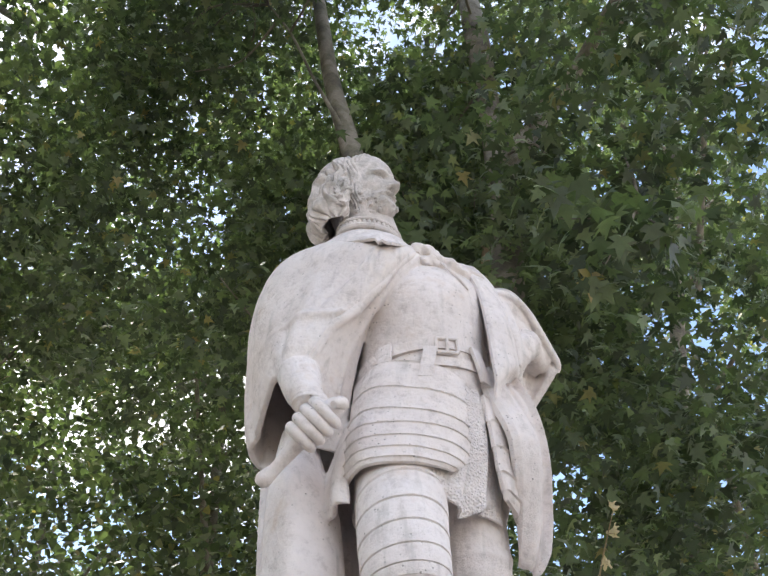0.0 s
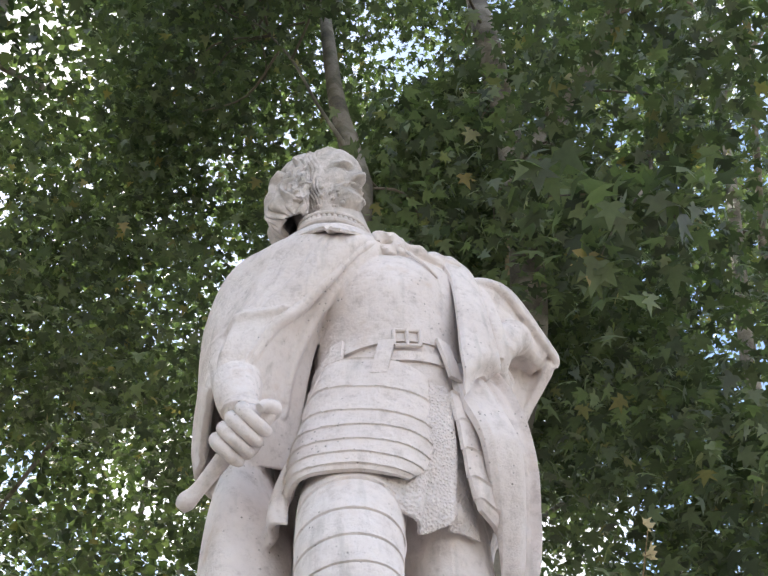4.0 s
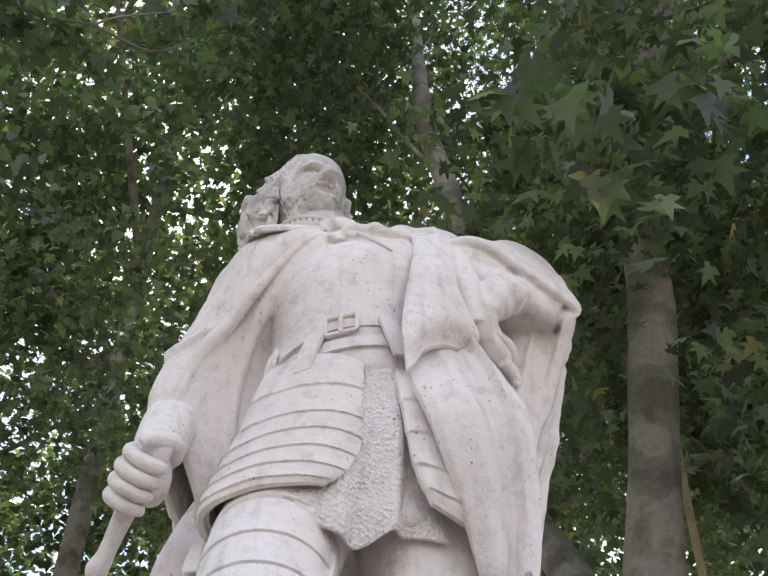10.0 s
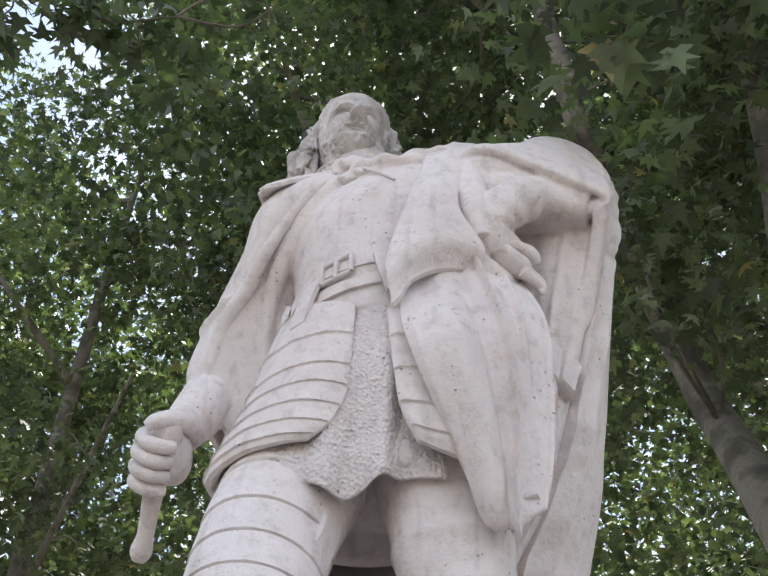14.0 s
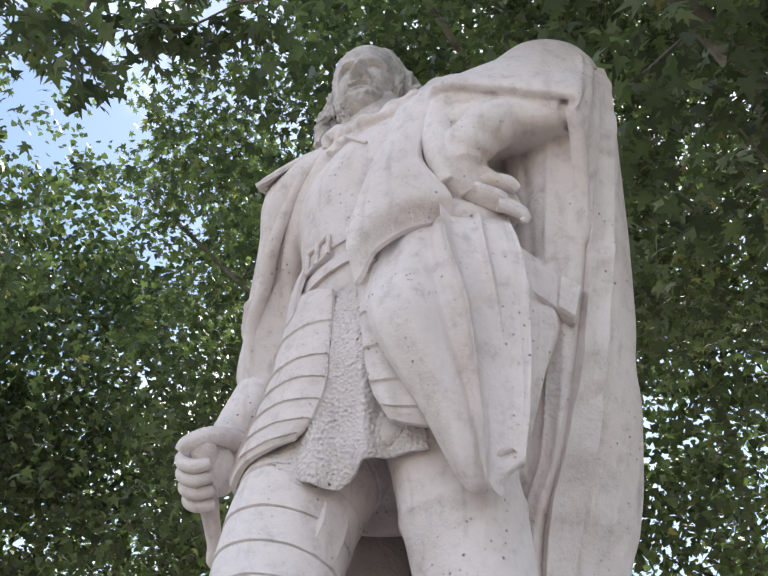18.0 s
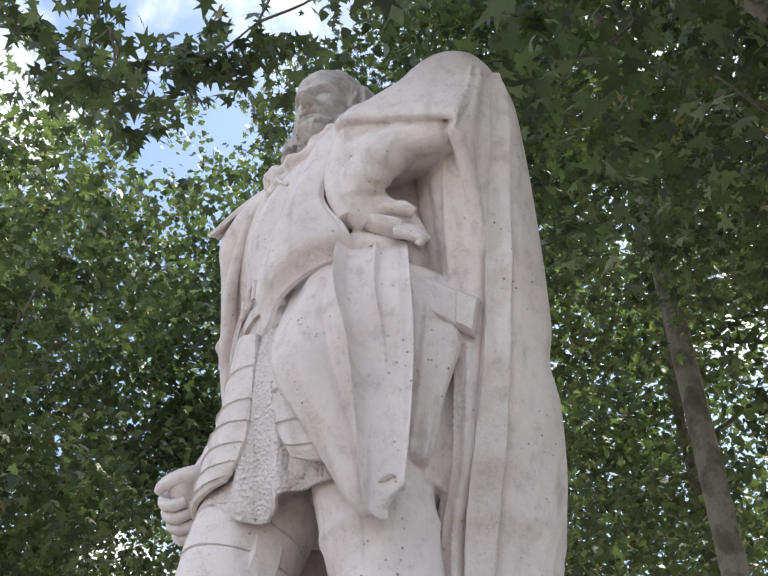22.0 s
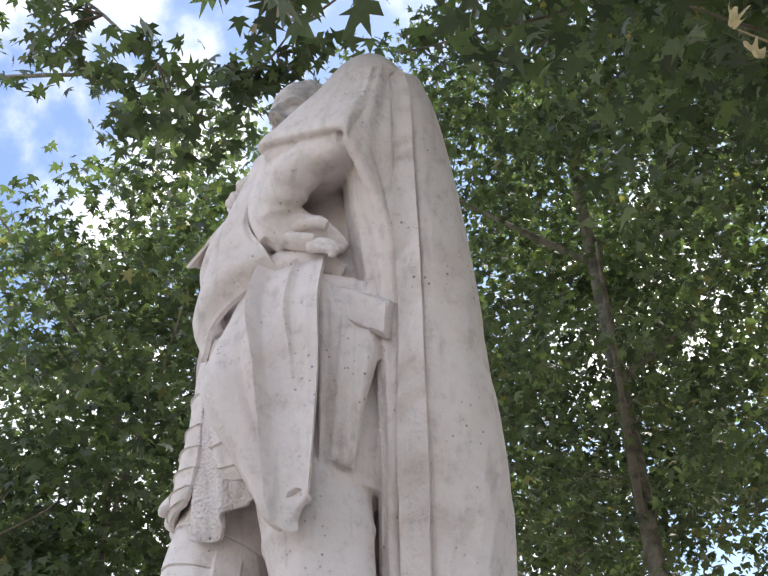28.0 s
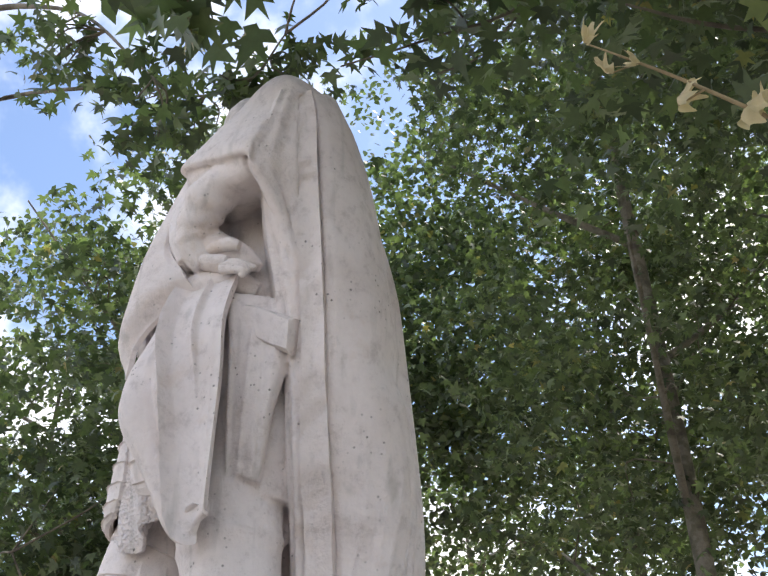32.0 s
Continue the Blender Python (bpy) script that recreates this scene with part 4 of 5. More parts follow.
    sharp.sheet([[(0.18, -0.19, 3.62), (0.225, -0.16, 3.62), (0.280, -0.115, 3.640), (0.328, -0.08, 3.648), (0.350, 0.0, 3.628)],
             [(0.195, -0.262, 3.43), (0.252, -0.208, 3.47), (0.338, -0.165, 3.46), (0.388, -0.115, 3.45), (0.413, -0.02, 3.45)],
             [(0.24, -0.285, 3.27), (0.31, -0.25, 3.28), (0.365, -0.16, 3.28), (0.40, -0.10, 3.28), (0.415, -0.02, 3.28)],
             [(0.265, -0.21, 3.12), (0.32, -0.185, 3.11), (0.36, -0.12, 3.10), (0.395, -0.08, 3.10), (0.405, -0.03, 3.11)],
             [(0.285, -0.12, 2.98), (0.315, -0.115, 2.96), (0.345, -0.09, 2.95), (0.375, -0.065, 2.96), (0.385, -0.04, 2.98)],
             [(0.292, -0.08, 2.925), (0.31, -0.078, 2.925), (0.335, -0.07, 2.935), (0.362, -0.058, 2.95), (0.375, -0.042, 2.965)]],
            120, 130, 0.045, lambda u, v: np.clip((1.02 - u) * 4, 0.15, 1) * (-0.034 * np.exp(-((v - 0.53 - 0.03 * np.sin(5 * u)) / 0.022) ** 2) + 0.030 * np.sin(np.pi * np.clip((v - 0.53) / 0.47, 0, 1)) ** 0.7 - 0.012 * np.exp(-((v - 0.28) / 0.07) ** 2) + 0.010 * np.exp(-((v - 0.42) / 0.03) ** 2) - 0.016 * np.exp(-((v - 0.80) / 0.02) ** 2) * np.clip(2 - 4 * u, 0, 1)))
    # pleats of the coat behind the point, with its turned cuff
    c.sheet([[(0.345, -0.03, 3.56), (0.340, 0.05, 3.55), (0.335, 0.12, 3.53)],
             [(0.338, -0.02, 3.40), (0.336, 0.05, 3.38), (0.345, 0.13, 3.37)],
             [(0.318, -0.02, 3.24), (0.315, 0.04, 3.24), (0.305, 0.09, 3.22)],
             [(0.285, -0.02, 3.12), (0.280, 0.03, 3.12), (0.268, 0.068, 3.10)],
             [(0.268, -0.02, 3.08), (0.262, 0.02, 3.08), (0.250, 0.06, 3.075)]], 80, 70, 0.036, lambda u, v: pleats(41, 4, 0.014, 0.07, 0.25)(u, v) + 0.012 * u * np.sin(v * 7) + 0.012 * np.exp(-((u - 1) / 0.06) ** 2))
    sharp.sheet([[(0.335, 0.0, 3.530), (0.362, 0.06, 3.500), (0.396, 0.152, 3.437)], [(0.325, 0.0, 3.45), (0.345, 0.06, 3.412), (0.370, 0.142, 3.352)]], 16, 24, 0.036)
    sharp.sheet([[(0.386, 0.105, 3.470), (0.404, 0.155, 3.436)], [(0.360, 0.105, 3.378), (0.374, 0.146, 3.350)]], 10, 10, 0.050)
    c.loft([(0.13, 0.0, 3.05, 0.12, 0.14, 0), (0.16, 0.02, 3.3, 0.14, 0.15, 0), (0.16, 0.03, 3.6, 0.15, 0.13, 0), (0.12, 0.05, 3.9, 0.18, 0.15, 0)], 30, 30)
    # one block: the volumes are fused, softened and weathered together
    rough = bpy.data.objects.new("block", c.mesh("block", STONE))
    scene.collection.objects.link(rough)
    fuse = rough.modifiers.new("fuse", "REMESH")
    fuse.mode, fuse.voxel_size, fuse.use_smooth_shade = "VOXEL", 0.0048, True
    soft = rough.modifiers.new("soft", "SMOOTH")
    soft.factor, soft.iterations = 0.5, 1
    block = bpy.data.meshes.new_from_object(rough.evaluated_get(bpy.context.evaluated_depsgraph_get()))
    bpy.data.objects.remove(rough)
    bm = bmesh.new()
    bm.from_mesh(block)
    bm.from_mesh(sharp.mesh("chiselled", STONE))
    me = bpy.data.meshes.new("statue")
    bm.to_mesh(me)
    bm.free()
    me.materials.clear()
    me.materials.append(STONE)
    me.polygons.foreach_set("use_smooth", np.ones(len(me.polygons), dtype=bool))
    me.set_sharp_from_angle(angle=radians(42))
    n = len(me.vertices)
    co = np.empty(n * 3, dtype=np.float32)
    me.vertices.foreach_get("co", co)
    co = co.reshape(-1, 3)
    near = (co[:, 2] > 2.97) & (co[:, 2] < 3.5) & (co[:, 0] < 0.34) & (co[:, 1] < 0.05)
    tree = BVHTree.FromPolygons([tuple(v) for v in np.concatenate(sharp.mailv)], sharp.mailf)
    value = np.zeros(n, dtype=np.float32)
    for i in np.nonzero(near)[0]:
        hit = tree.find_nearest(Vector(co[i]), 0.007)
        if hit[0] is not None:
            value[i] = 1.0
    me.attributes.new("mail", "FLOAT", "POINT").data.foreach_set("value", value)
    return me


statue = new("statue", carve_statue())
tagged(statue, "weathered pale limestone statue of an armoured king in a cloak", "statue")

# ---- ground and pedestal ----
def ground():
    me = mesh_of("ground", [(-400, -400, 0), (400, -400, 0), (400, 400, 0), (-400, 400, 0)], [(0, 1, 2, 3)], EARTH, False)
    return tagged(new("ground", me), "bare packed earth under the plane trees", "ground", kind="structure")


ground()


def pedestal():
    base = new("pedestal")
    tagged(base, "plain square limestone pedestal under the statue", "pedestal")

    def block(name, w, d, z0, z1):
        bm = bmesh.new()
        bmesh.ops.create_cube(bm, size=1.0, matrix=Matrix.Translation((0, 0, (z0 + z1) / 2)) @ Matrix.Diagonal((w, d, z1 - z0, 1)))
        bmesh.ops.bevel(bm, geom=bm.edges[:], offset=0.015, segments=2, affect="EDGES")
        me = bpy.data.meshes.new(name)
        bm.to_mesh(me)
        me.materials.append(STONE)
        new(name, me).parent = base

    block("step", 1.75, 1.6, 0.0, 0.22)
    block("die", 1.25, 1.15, 0.22, 1.68)
    block("cornice", 1.45, 1.35, 1.68, 1.90)


pedestal()


# ---- plane trees ----
LOBED = [(0.0, 0.0), (0.20, -0.10), (0.54, 0.06), (0.25, 0.22), (0.62, 0.56), (0.20, 0.46), (0.0, 1.05), (-0.20, 0.46), (-0.62, 0.56), (-0.25, 0.22), (-0.54, 0.06), (-0.20, -0.10)]
PLAIN = [(0.0, 0.0), (0.42, 0.12), (0.34, 0.52), (0.0, 1.0), (-0.34, 0.52), (-0.42, 0.12)]


def leaf_mesh(name, pos, sizes, gen, outline, mat, droop=0.45):
    """One leaf at each place, blades hanging outwards with their faces mostly to the sky."""
    n, k = len(pos), len(outline)
    o = np.array(outline)
    cup = -0.30 * np.abs(o[:, 0]) ** 1.3 - 0.22 * o[:, 1] ** 2
    base = np.stack([o[:, 0], o[:, 1] - 0.3, cup], 1)
    yaw, tilt, roll = gen.uniform(0, 2 * np.pi, n), gen.normal(-droop, 0.45, n), gen.normal(0, 0.5, n)
    cy, sy, ct, st, cr, sr = np.cos(yaw), np.sin(yaw), np.cos(tilt), np.sin(tilt), np.cos(roll), np.sin(roll)
    ax = np.stack([cy * cr - sy * st * sr, sy * cr + cy * st * sr, -ct * sr], 1)
    ay = np.stack([-sy * ct, cy * ct, st], 1)
    az = np.cross(ax, ay)
    V = pos[:, None] + sizes[:, None, None] * (base[None, :, 0:1] * ax[:, None] + base[None, :, 1:2] * ay[:, None] + base[None, :, 2:3] * az[:, None])
    me = bpy.data.meshes.new(name)
    me.vertices.add(n * k)
    me.vertices.foreach_set("co", V.astype(np.float32).ravel())
    me.loops.add(n * k)
    me.loops.foreach_set("vertex_index", np.arange(n * k, dtype=np.int32))
    me.polygons.add(n)
    me.polygons.foreach_set("loop_start", np.arange(0, n * k, k, dtype=np.int32))
    me.polygons.foreach_set("loop_total", np.full(n, k, dtype=np.int32))
    me.materials.append(mat)
    me.update(calc_edges=True)
    return me


def clumps(gen, boxes):
    """Clump centres: rows of centre, radii, count, in balls that are fuller towards the rim, with hollows between the masses."""
    out = []
    for c, r, n in boxes:
        d = gen.normal(size=(4 * n, 3))
        d /= np.linalg.norm(d, axis=1)[:, None]
        spots = np.array(c) + d * gen.uniform(0.12, 1.0, 4 * n)[:, None] ** 0.45 * np.array(r)
        drift = Vector(gen.uniform(-50, 50, 3))
        full = np.array([noise.noise(Vector(p) * 0.62 + drift) for p in spots])
        out.append(spots[np.argsort(-full)[:2 * n]][gen.permutation(2 * n)[:n]])
    return np.concatenate(out)


def scatter(gen, centres, per, spread):
    """Leaves in tufts round each clump's centre."""
    tufts = np.repeat(centres, 5, 0) + gen.normal(size=(len(centres) * 5, 3)) * (np.array([1, 1, 0.75]) * spread)
    k = max(1, per // 5)
    return np.repeat(tufts, k, 0) + gen.normal(size=(len(tufts) * k, 3)) * (np.array([1, 1, 0.55]) * spread * 0.45)


def under(ob, name, me, label=""):
    p = new(name, me)
    p.parent = ob
    if label:
        p["label"] = label
    return p


def plane_tree(place, label, trunk, limbs, centres, per, spread, size, seed, outline, twigs=60):
    gen = np.random.default_rng(seed)
    tree = new("plane_tree")
    tree.location = place
    tagged(tree, label, "tree", group="plane trees behind the statue")
    c = Clay()
    c.limb(trunk, 50, 18, up=(0, 1, 0), wave=lambda a, k: 0.07 * np.sin(3 * a + 5 * k) + 0.05 * np.sin(2 * a - 14 * k))
    under(tree, "trunk", c.mesh("trunk", BARK), "mottled flaking plane bark")
    nodes = []
    for rows in limbs:
        c = Clay()
        c.limb(rows, 30, 10, up=(0.3, 1, 0.1), wave=lambda a, k: 0.08 * np.sin(2 * a + 13 * k))
        under(tree, "limb", c.mesh("limb", BARK))
        nodes.append(spline(rows, 12)[2:, :3])
    nodes = np.concatenate(nodes)
    c = Clay()
    for q in centres[gen.permutation(len(centres))[:twigs]]:
        d = np.linalg.norm(nodes - q, axis=1) + 0.6 * np.maximum(0, nodes[:, 2] - q[2])
        p = nodes[d.argmin()]
        mid = (p + q) / 2 + gen.normal(size=3) * 0.12 * np.linalg.norm(q - p) + (0, 0, 0.10 * np.linalg.norm(q - p))
        reach = np.linalg.norm(q - p)
        if reach > 1.15:
            continue
        c.limb([(*p, 0.005 + 0.007 * reach), (*mid, 0.005 + 0.004 * reach), (*q, 0.004)], 9, 5, up=(0.2, 0.9, 0.3))
    tagged(under(tree, "branchwork", c.mesh("branchwork", TWIG)), kind="stuff")
    pos = scatter(gen, centres, per, spread)
    sizes = gen.uniform(0.62, 1.12, len(pos)) * size
    tagged(under(tree, "crown", leaf_mesh("crown", pos, sizes, gen, outline, LEAF), "dense green lobed leaves"), kind="stuff")
    return tree


G0 = np.random.default_rng(3)
NEAR = clumps(G0, [((0.6, 3.6, 9.8), (3.0, 2.2, 3.4), 190), ((2.5, 2.0, 5.2), (1.3, 1.1, 1.8), 42), ((-1.5, 3.2, 6.8), (1.7, 1.0, 1.6), 60),
                   ((0.9, 0.6, 7.9), (2.0, 1.2, 0.7), 44), ((1.9, 0.2, 6.0), (0.9, 0.8, 0.8), 22), ((1.6, 3.8, 5.4), (2.4, 1.0, 2.2), 60), ((-3.2, 3.0, 7.6), (1.2, 1.2, 1.8), 24),
                   ((1.6, 1.3, 4.4), (0.5, 0.3, 0.9), 16), ((0.7, 2.6, 6.3), (1.7, 0.5, 1.5), 90), ((0.2, 4.6, 8.0), (2.4, 1.0, 2.2), 110), ((-0.4, 0.9, 8.5), (0.9, 0.4, 0.7), 22), ((-1.0, 1.9, 9.3), (1.3, 0.9, 0.9), 30), ((-1.2, 2.2, 8.2), (0.9, 0.6, 0.8), 12), ((0.85, 0.85, 5.6), (0.5, 0.2, 0.4), 9), ((1.0, 1.6, 6.6), (0.7, 0.5, 0.8), 24), ((0.35, 1.3, 5.0), (0.25, 0.3, 0.5), 5)])
plane_tree((0, 0, 0), "large old plane tree with forked limbs close behind the statue",
           [(0.44, 1.48, -0.1, 0.24), (0.46, 1.54, 1.5, 0.17), (0.48, 1.56, 3.0, 0.15), (0.54, 1.58, 3.65, 0.13), (0.70, 1.56, 4.4, 0.108), (0.80, 1.40, 4.8, 0.10), (0.88, 1.28, 5.2, 0.096), (0.94, 1.22, 6.0, 0.09)],
           [[(0.47, 1.50, 3.45, 0.10), (0.22, 2.0, 4.3, 0.085), (0.0, 2.35, 5.05, 0.08), (-0.02, 1.95, 5.6, 0.07), (0.03, 1.36, 6.1, 0.066), (0.0, 1.38, 6.5, 0.064), (-0.11, 1.50, 7.3, 0.062), (-0.18, 1.7, 8.4, 0.058), (-0.3, 2.3, 11, 0.035)],
            [(0.94, 1.18, 5.9, 0.09), (0.98, 1.36, 6.95, 0.088), (0.94, 1.34, 8.2, 0.08), (1.0, 1.9, 11.0, 0.045)],
            [(0.0, 1.38, 6.55, 0.018), (-0.24, 1.36, 7.1, 0.012), (-0.46, 1.40, 7.75, 0.009), (-0.8, 1.6, 8.6, 0.006)],
            [(0.95, 1.25, 6.3, 0.07), (1.4, 0.9, 6.9, 0.05), (1.6, 0.1, 7.1, 0.03)]],
           NEAR, 90, 0.29, 0.088, 11, LOBED, 240)


def far_tree(x, y, height, spread, low, seed, count, per, label, lean=0.0, leaf=0.15):
    gen = np.random.default_rng(seed)
    mid, half = (low + height) / 2, (height - low) / 2
    centres = clumps(gen, [((lean * 0.7, 0, mid), (spread, spread, half), count), ((lean, 0, low + half * 0.6), (spread * 0.9, spread * 0.9, half * 0.5), count // 3)])
    r = 0.0058 * height
    trunk = [(0, 0, -0.1, r * 1.5), (0.05, 0, 2.0, r), (lean * 0.2, 0.05, height * 0.35, r * 0.85), (lean * 0.6, 0, height * 0.6, r * 0.55), (lean, 0.1, height * 0.86, r * 0.2)]
    limbs = []
    for k in range(6):
        a, z = k * 2.4 + seed, low + (height - low) * (0.02 + 0.11 * k)
        s = lean * min(1, z / height)
        limbs.append([(s, 0, z, r * 0.45), (s + math.cos(a) * spread * 0.4, math.sin(a) * spread * 0.4, z + 0.9, r * 0.32), (s + math.cos(a) * spread * 0.85, math.sin(a) * spread * 0.85, z + 2.0, r * 0.14)])
    return plane_tree((x, y, 0), label, trunk, limbs, centres, per, 0.40, leaf, seed, PLAIN if leaf > 0.14 else LOBED, 120)


FAR = "tall plane tree with pale trunk in the park row"
far_tree(-0.6, 10.0, 19, 3.6, 5.8, 21, 280, 60, FAR)
far_tree(-4.2, 4.2, 21.0, 3.4, 9.0, 34, 200, 62, FAR)
far_tree(-5.2, 9.5, 17.5, 3.4, 6.0, 22, 150, 60, FAR)
far_tree(-7.6, 3.4, 19.5, 2.8, 4.0, 35, 175, 85, FAR, 0.0, 0.125)
far_tree(7.2, 9.5, 17.5, 3.4, 7.0, 23, 150, 60, FAR)
far_tree(3.4, 13.0, 20, 3.6, 6.0, 24, 260, 60, FAR)
far_tree(-9.5, 13.5, 20, 3.8, 5.5, 25, 130, 60, FAR)
far_tree(-9.2, 7.8, 18, 3.2, 4.0, 26, 150, 65, FAR)
far_tree(-14.5, 4.4, 19.5, 3.9, 5.5, 27, 270, 90, FAR)
far_tree(-14.5, -1.0, 18.3, 3.6, 6.5, 28, 225, 85, FAR)
far_tree(-15.5, 11.0, 20, 3.8, 4.5, 29, 280, 75, FAR)
far_tree(-15.5, -6.5, 16.5, 3.4, 4.0, 30, 220, 60, FAR)
far_tree(-7.6, -2.2, 11.0, 2.2, 3.0, 31, 140, 80, "young plane tree with light green crown", 0.2, 0.125)
far_tree(-4.0, 17.0, 21, 4.0, 5.0, 32, 240, 60, FAR)
far_tree(-21.0, 2.0, 19, 4.0, 5.0, 33, 140, 60, FAR)
far_tree(3.1, 4.3, 18, 2.3, 8.0, 36, 60, 60, "slender plane tree leaning beside the park row", 2.2, 0.125)


def overhanging_tree():
    gen = np.random.default_rng(41)
    centres = clumps(gen, [((-2.9, -3.0, 8.8), (1.8, 1.2, 1.0), 5), ((-2.55, -1.1, 7.08), (0.40, 0.30, 0.22), 5), ((-2.15, -0.8, 6.75), (0.32, 0.25, 0.20), 3), ((-1.72, -0.42, 6.38), (0.22, 0.20, 0.18), 3),
                           ((-1.45, -0.2, 6.44), (0.28, 0.22, 0.15), 4), ((-1.5, -0.84, 6.12), (0.28, 0.25, 0.22), 3), ((-1.9, -1.6, 7.0), (0.55, 0.40, 0.20), 5), ((-1.15, 0.2, 6.7), (0.35, 0.25, 0.15), 2)])
    return plane_tree((0, 0, 0), "plane tree whose lowest boughs hang over the path",
                      [(-3.6, -5.2, -0.1, 0.3), (-3.6, -5.1, 2, 0.22), (-3.5, -5.0, 5, 0.18), (-3.3, -4.6, 8, 0.13), (-3.0, -4.2, 10, 0.08)],
                      [[(-3.5, -4.9, 5.4, 0.06), (-3.3, -3.2, 7.7, 0.026), (-2.8, -1.7, 7.6, 0.014), (-2.2, -0.85, 6.85, 0.009), (-1.7, -0.4, 6.45, 0.008), (-1.4, -0.15, 6.5, 0.005)],
                       [(-3.4, -4.7, 7.0, 0.05), (-2.6, -3.0, 8.0, 0.030), (-1.9, -1.7, 7.4, 0.014), (-1.5, -0.9, 6.3, 0.006)]],
                      centres, 25, 0.14, 0.115, 41, LOBED, 110)


overhanging_tree()


def leaf_spray():
    """Low twigs with single leaves that hang beside the shoulder."""
    gen = np.random.default_rng(51)
    spray = new("leaf_spray")
    tagged(spray, "drooping plane twig with young bright lobed leaves", "branch")
    stems = [[(1.55, 0.75, 6.0, 0.012), (1.25, 0.25, 5.1, 0.009), (1.02, -0.02, 4.62, 0.007), (0.86, -0.12, 4.36, 0.004)],
             [(1.02, -0.02, 4.62, 0.005), (0.80, -0.16, 4.46, 0.004), (0.60, -0.20, 4.39, 0.003)],
             [(1.10, 0.05, 4.75, 0.005), (1.12, -0.10, 4.50, 0.004), (1.06, -0.16, 4.34, 0.003)],
             [(0.92, -0.08, 4.46, 0.004), (0.80, -0.10, 4.24, 0.003), (0.76, -0.10, 4.12, 0.002)]]
    c = Clay()
    spots = []
    for rows in stems:
        c.limb(rows, 16, 6, up=(0.2, 1, 0.3))
        spots.append(spline(rows, 16)[5:, :3])
    tagged(under(spray, "twig", c.mesh("twig", TWIG)), kind="stuff")
    spots = np.concatenate(spots)
    pos = np.concatenate([spots + gen.normal(size=spots.shape) * wide for wide in (0.05, 0.08, 0.10, 0.12)])
    tagged(under(spray, "leaves", leaf_mesh("leaves", pos, gen.uniform(0.07, 0.13, len(pos)), gen, LOBED, LEAF), "bright green leaves"), kind="stuff")


leaf_spray()


def hood_spray():
    """A leafy twig of the old tree that reaches forward above the cloak."""
    gen = np.random.default_rng(53)
    spray = new("leaf_spray")
    tagged(spray, "dark leafy plane twig hanging above the stone cloak", "branch")
    stems = [[(0.05, 1.38, 5.6, 0.012), (0.0, 0.95, 5.05, 0.008), (0.05, 0.55, 4.80, 0.005), (0.11, 0.25, 4.62, 0.003)],
             [(0.0, 0.95, 5.05, 0.006), (-0.05, 0.75, 4.82, 0.004), (0.02, 0.58, 4.66, 0.003)],
             [(0.03, 0.70, 4.9, 0.005), (0.12, 0.62, 4.92, 0.004), (0.2, 0.48, 4.88, 0.003)]]
    c = Clay()
    spots = []
    for rows in stems:
        c.limb(rows, 16, 6, up=(0.2, 1, 0.3))
        spots.append(spline(rows, 12)[3:, :3])
    tagged(under(spray, "twig", c.mesh("twig", TWIG)), kind="stuff")
    spots = np.concatenate(spots)
    pos = np.concatenate([spots + gen.normal(size=spots.shape) * wide for wide in (0.04, 0.07)])
    tagged(under(spray, "leaves", leaf_mesh("leaves", pos, gen.uniform(0.07, 0.12, len(pos)), gen, LOBED, LEAF), "dark green leaves"), kind="stuff")


hood_spray()


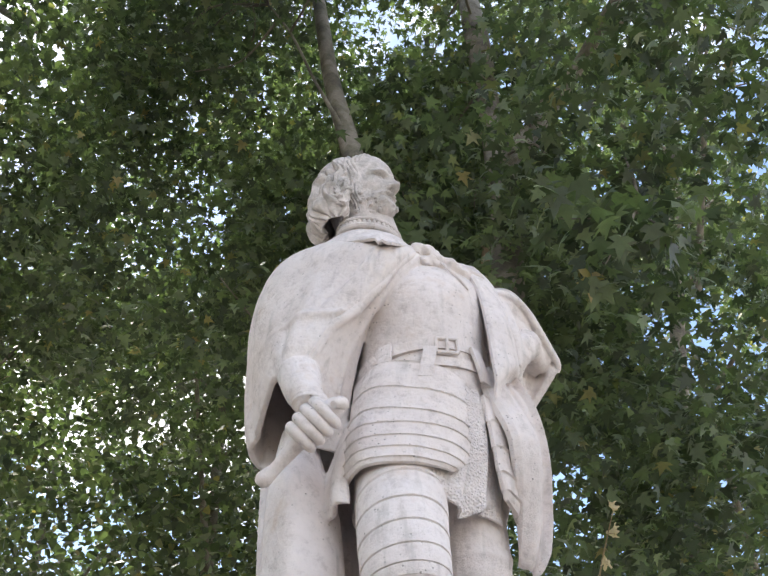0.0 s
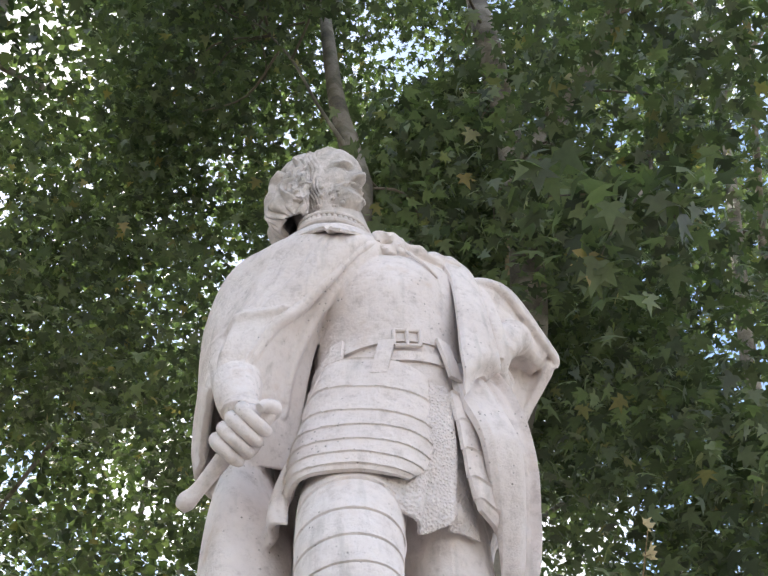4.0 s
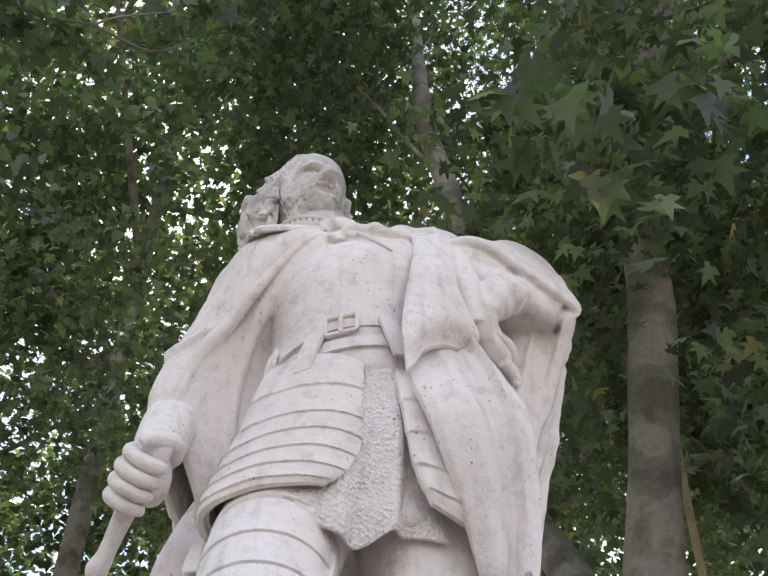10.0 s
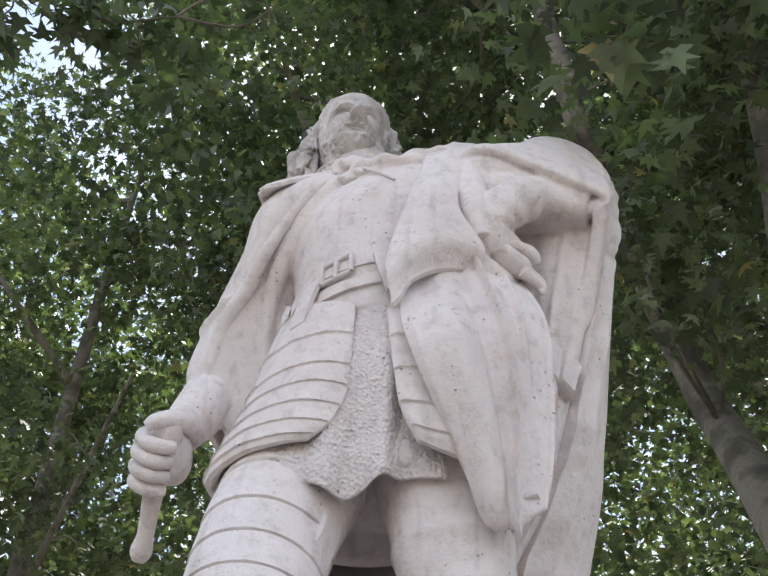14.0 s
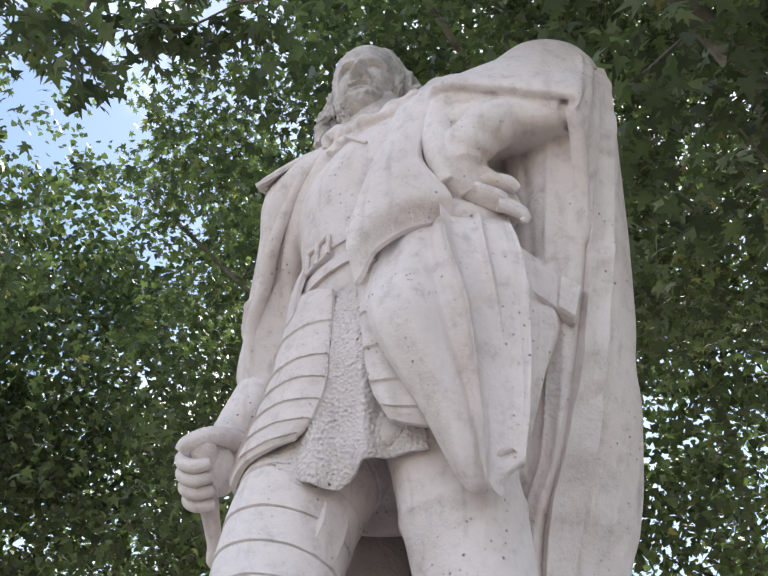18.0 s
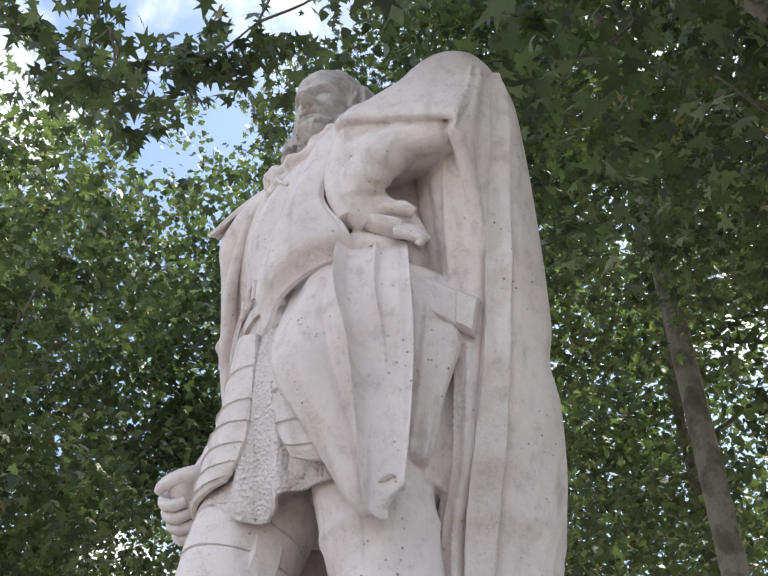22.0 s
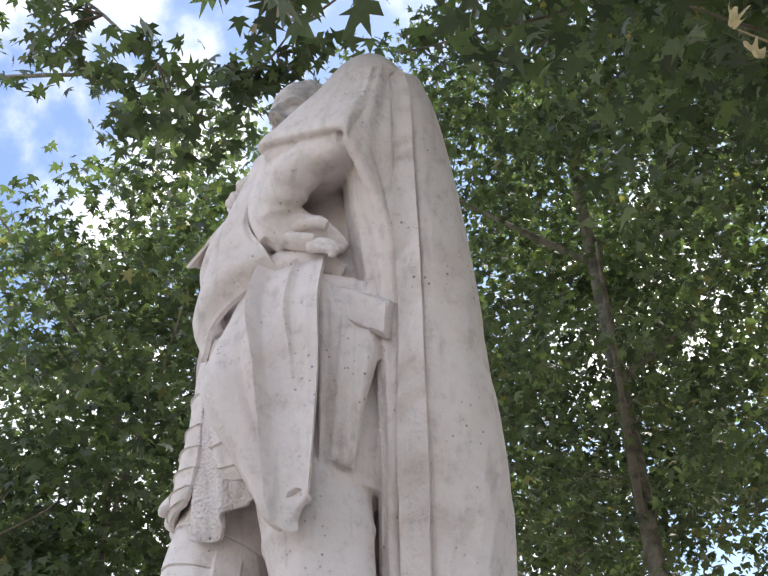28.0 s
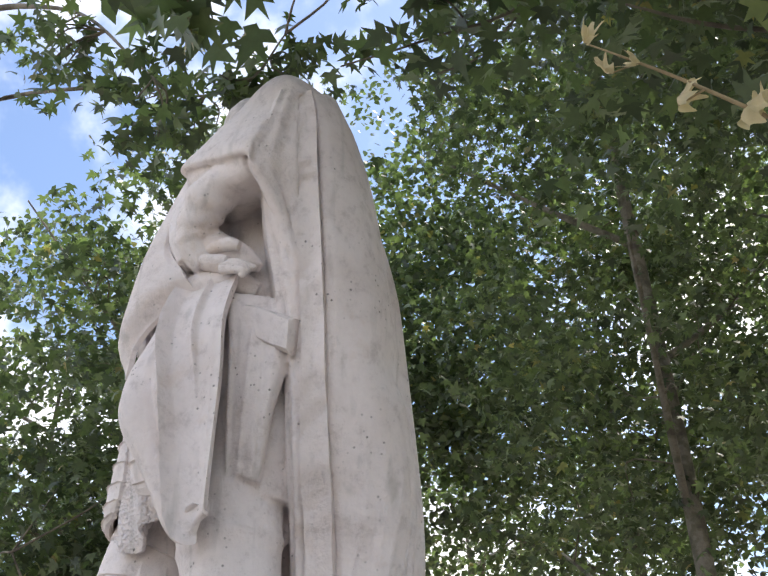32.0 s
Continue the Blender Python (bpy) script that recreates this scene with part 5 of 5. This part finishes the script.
def dry_spray():
    """A withered twig that reaches in from the old tree."""
    gen = np.random.default_rng(61)
    spray = new("dry_twig")
    tagged(spray, "withered plane twig with curled pale dry leaves", "branch")
    tip, joint, side, node, low = [Vector(p) for p in ((1.06, 0.801, 3.65), (1.06, 0.899, 3.588), (1.06, 0.837, 3.561), (1.06, 1.014, 3.508), (1.06, 0.954, 3.468))]
    root = node + (node - joint) * 2.2 + Vector((0, 0, -0.02))
    c = Clay()
    for rows in ([(*root, 0.005), (*node, 0.004), (*joint, 0.003), (*tip, 0.0015)], [(*joint, 0.0022), (*side, 0.0014)], [(*node, 0.0025), (*low, 0.0014)], [(*root, 0.008), (*(root + Vector((-0.3, 0.7, 0.4))), 0.014), (0.95, 1.62, 6.2, 0.03)]):
        c.limb(rows, 14, 7, up=(1, 0.2, 0.3))
    tagged(under(spray, "twig", c.mesh("twig", DRYTWIG), "pale tan stalks"), kind="stuff")
    k = len(LOBED)
    for spot, size, turn in ((tip, 0.085, (70, 20, 100)), (joint, 0.075, (-60, 30, 200)), (side, 0.06, (80, -30, 80)), (low, 0.10, (100, 10, 160)), (low + Vector((0.02, 0.10, -0.06)), 0.10, (110, -30, 190)), (node + (node - joint) * 0.8, 0.09, (60, 40, 60))):
        o = np.array(LOBED) * (0.8, 0.9) * np.where(np.arange(len(LOBED)) % 2 == 0, 0.82, 1.12)[:, None]
        fine = spline(np.vstack([o, o[:1]]), 49)[:-1]
        grid = np.concatenate([fine * f for f in (1.0, 0.66, 0.33)] + [np.array([[0.0, 0.3]])]) + 0.0
        for q, f in enumerate((1.0, 0.66, 0.33)):
            grid[q * 48:(q + 1) * 48] += np.array([0.0, 0.3]) * (1 - f)
        curl = 1.5 * np.abs(grid[:, 0]) ** 1.4 + 0.5 * grid[:, 1] ** 2 + 0.10 * np.sin(grid[:, 0] * 15) * np.sin(grid[:, 1] * 12)
        pts = np.stack([grid[:, 0] * 0.62, grid[:, 1], curl], 1) * size
        M = np.array(pose(*spot, *turn))
        faces = [(q * 48 + i, q * 48 + (i + 1) % 48, (q + 1) * 48 + (i + 1) % 48, (q + 1) * 48 + i) for q in range(2) for i in range(48)] + [(96 + i, 96 + (i + 1) % 48, 144) for i in range(48)]
        under(spray, "leaf", mesh_of("leaf", pts @ M[:3, :3].T + M[:3, 3], faces, DRY))


dry_spray()
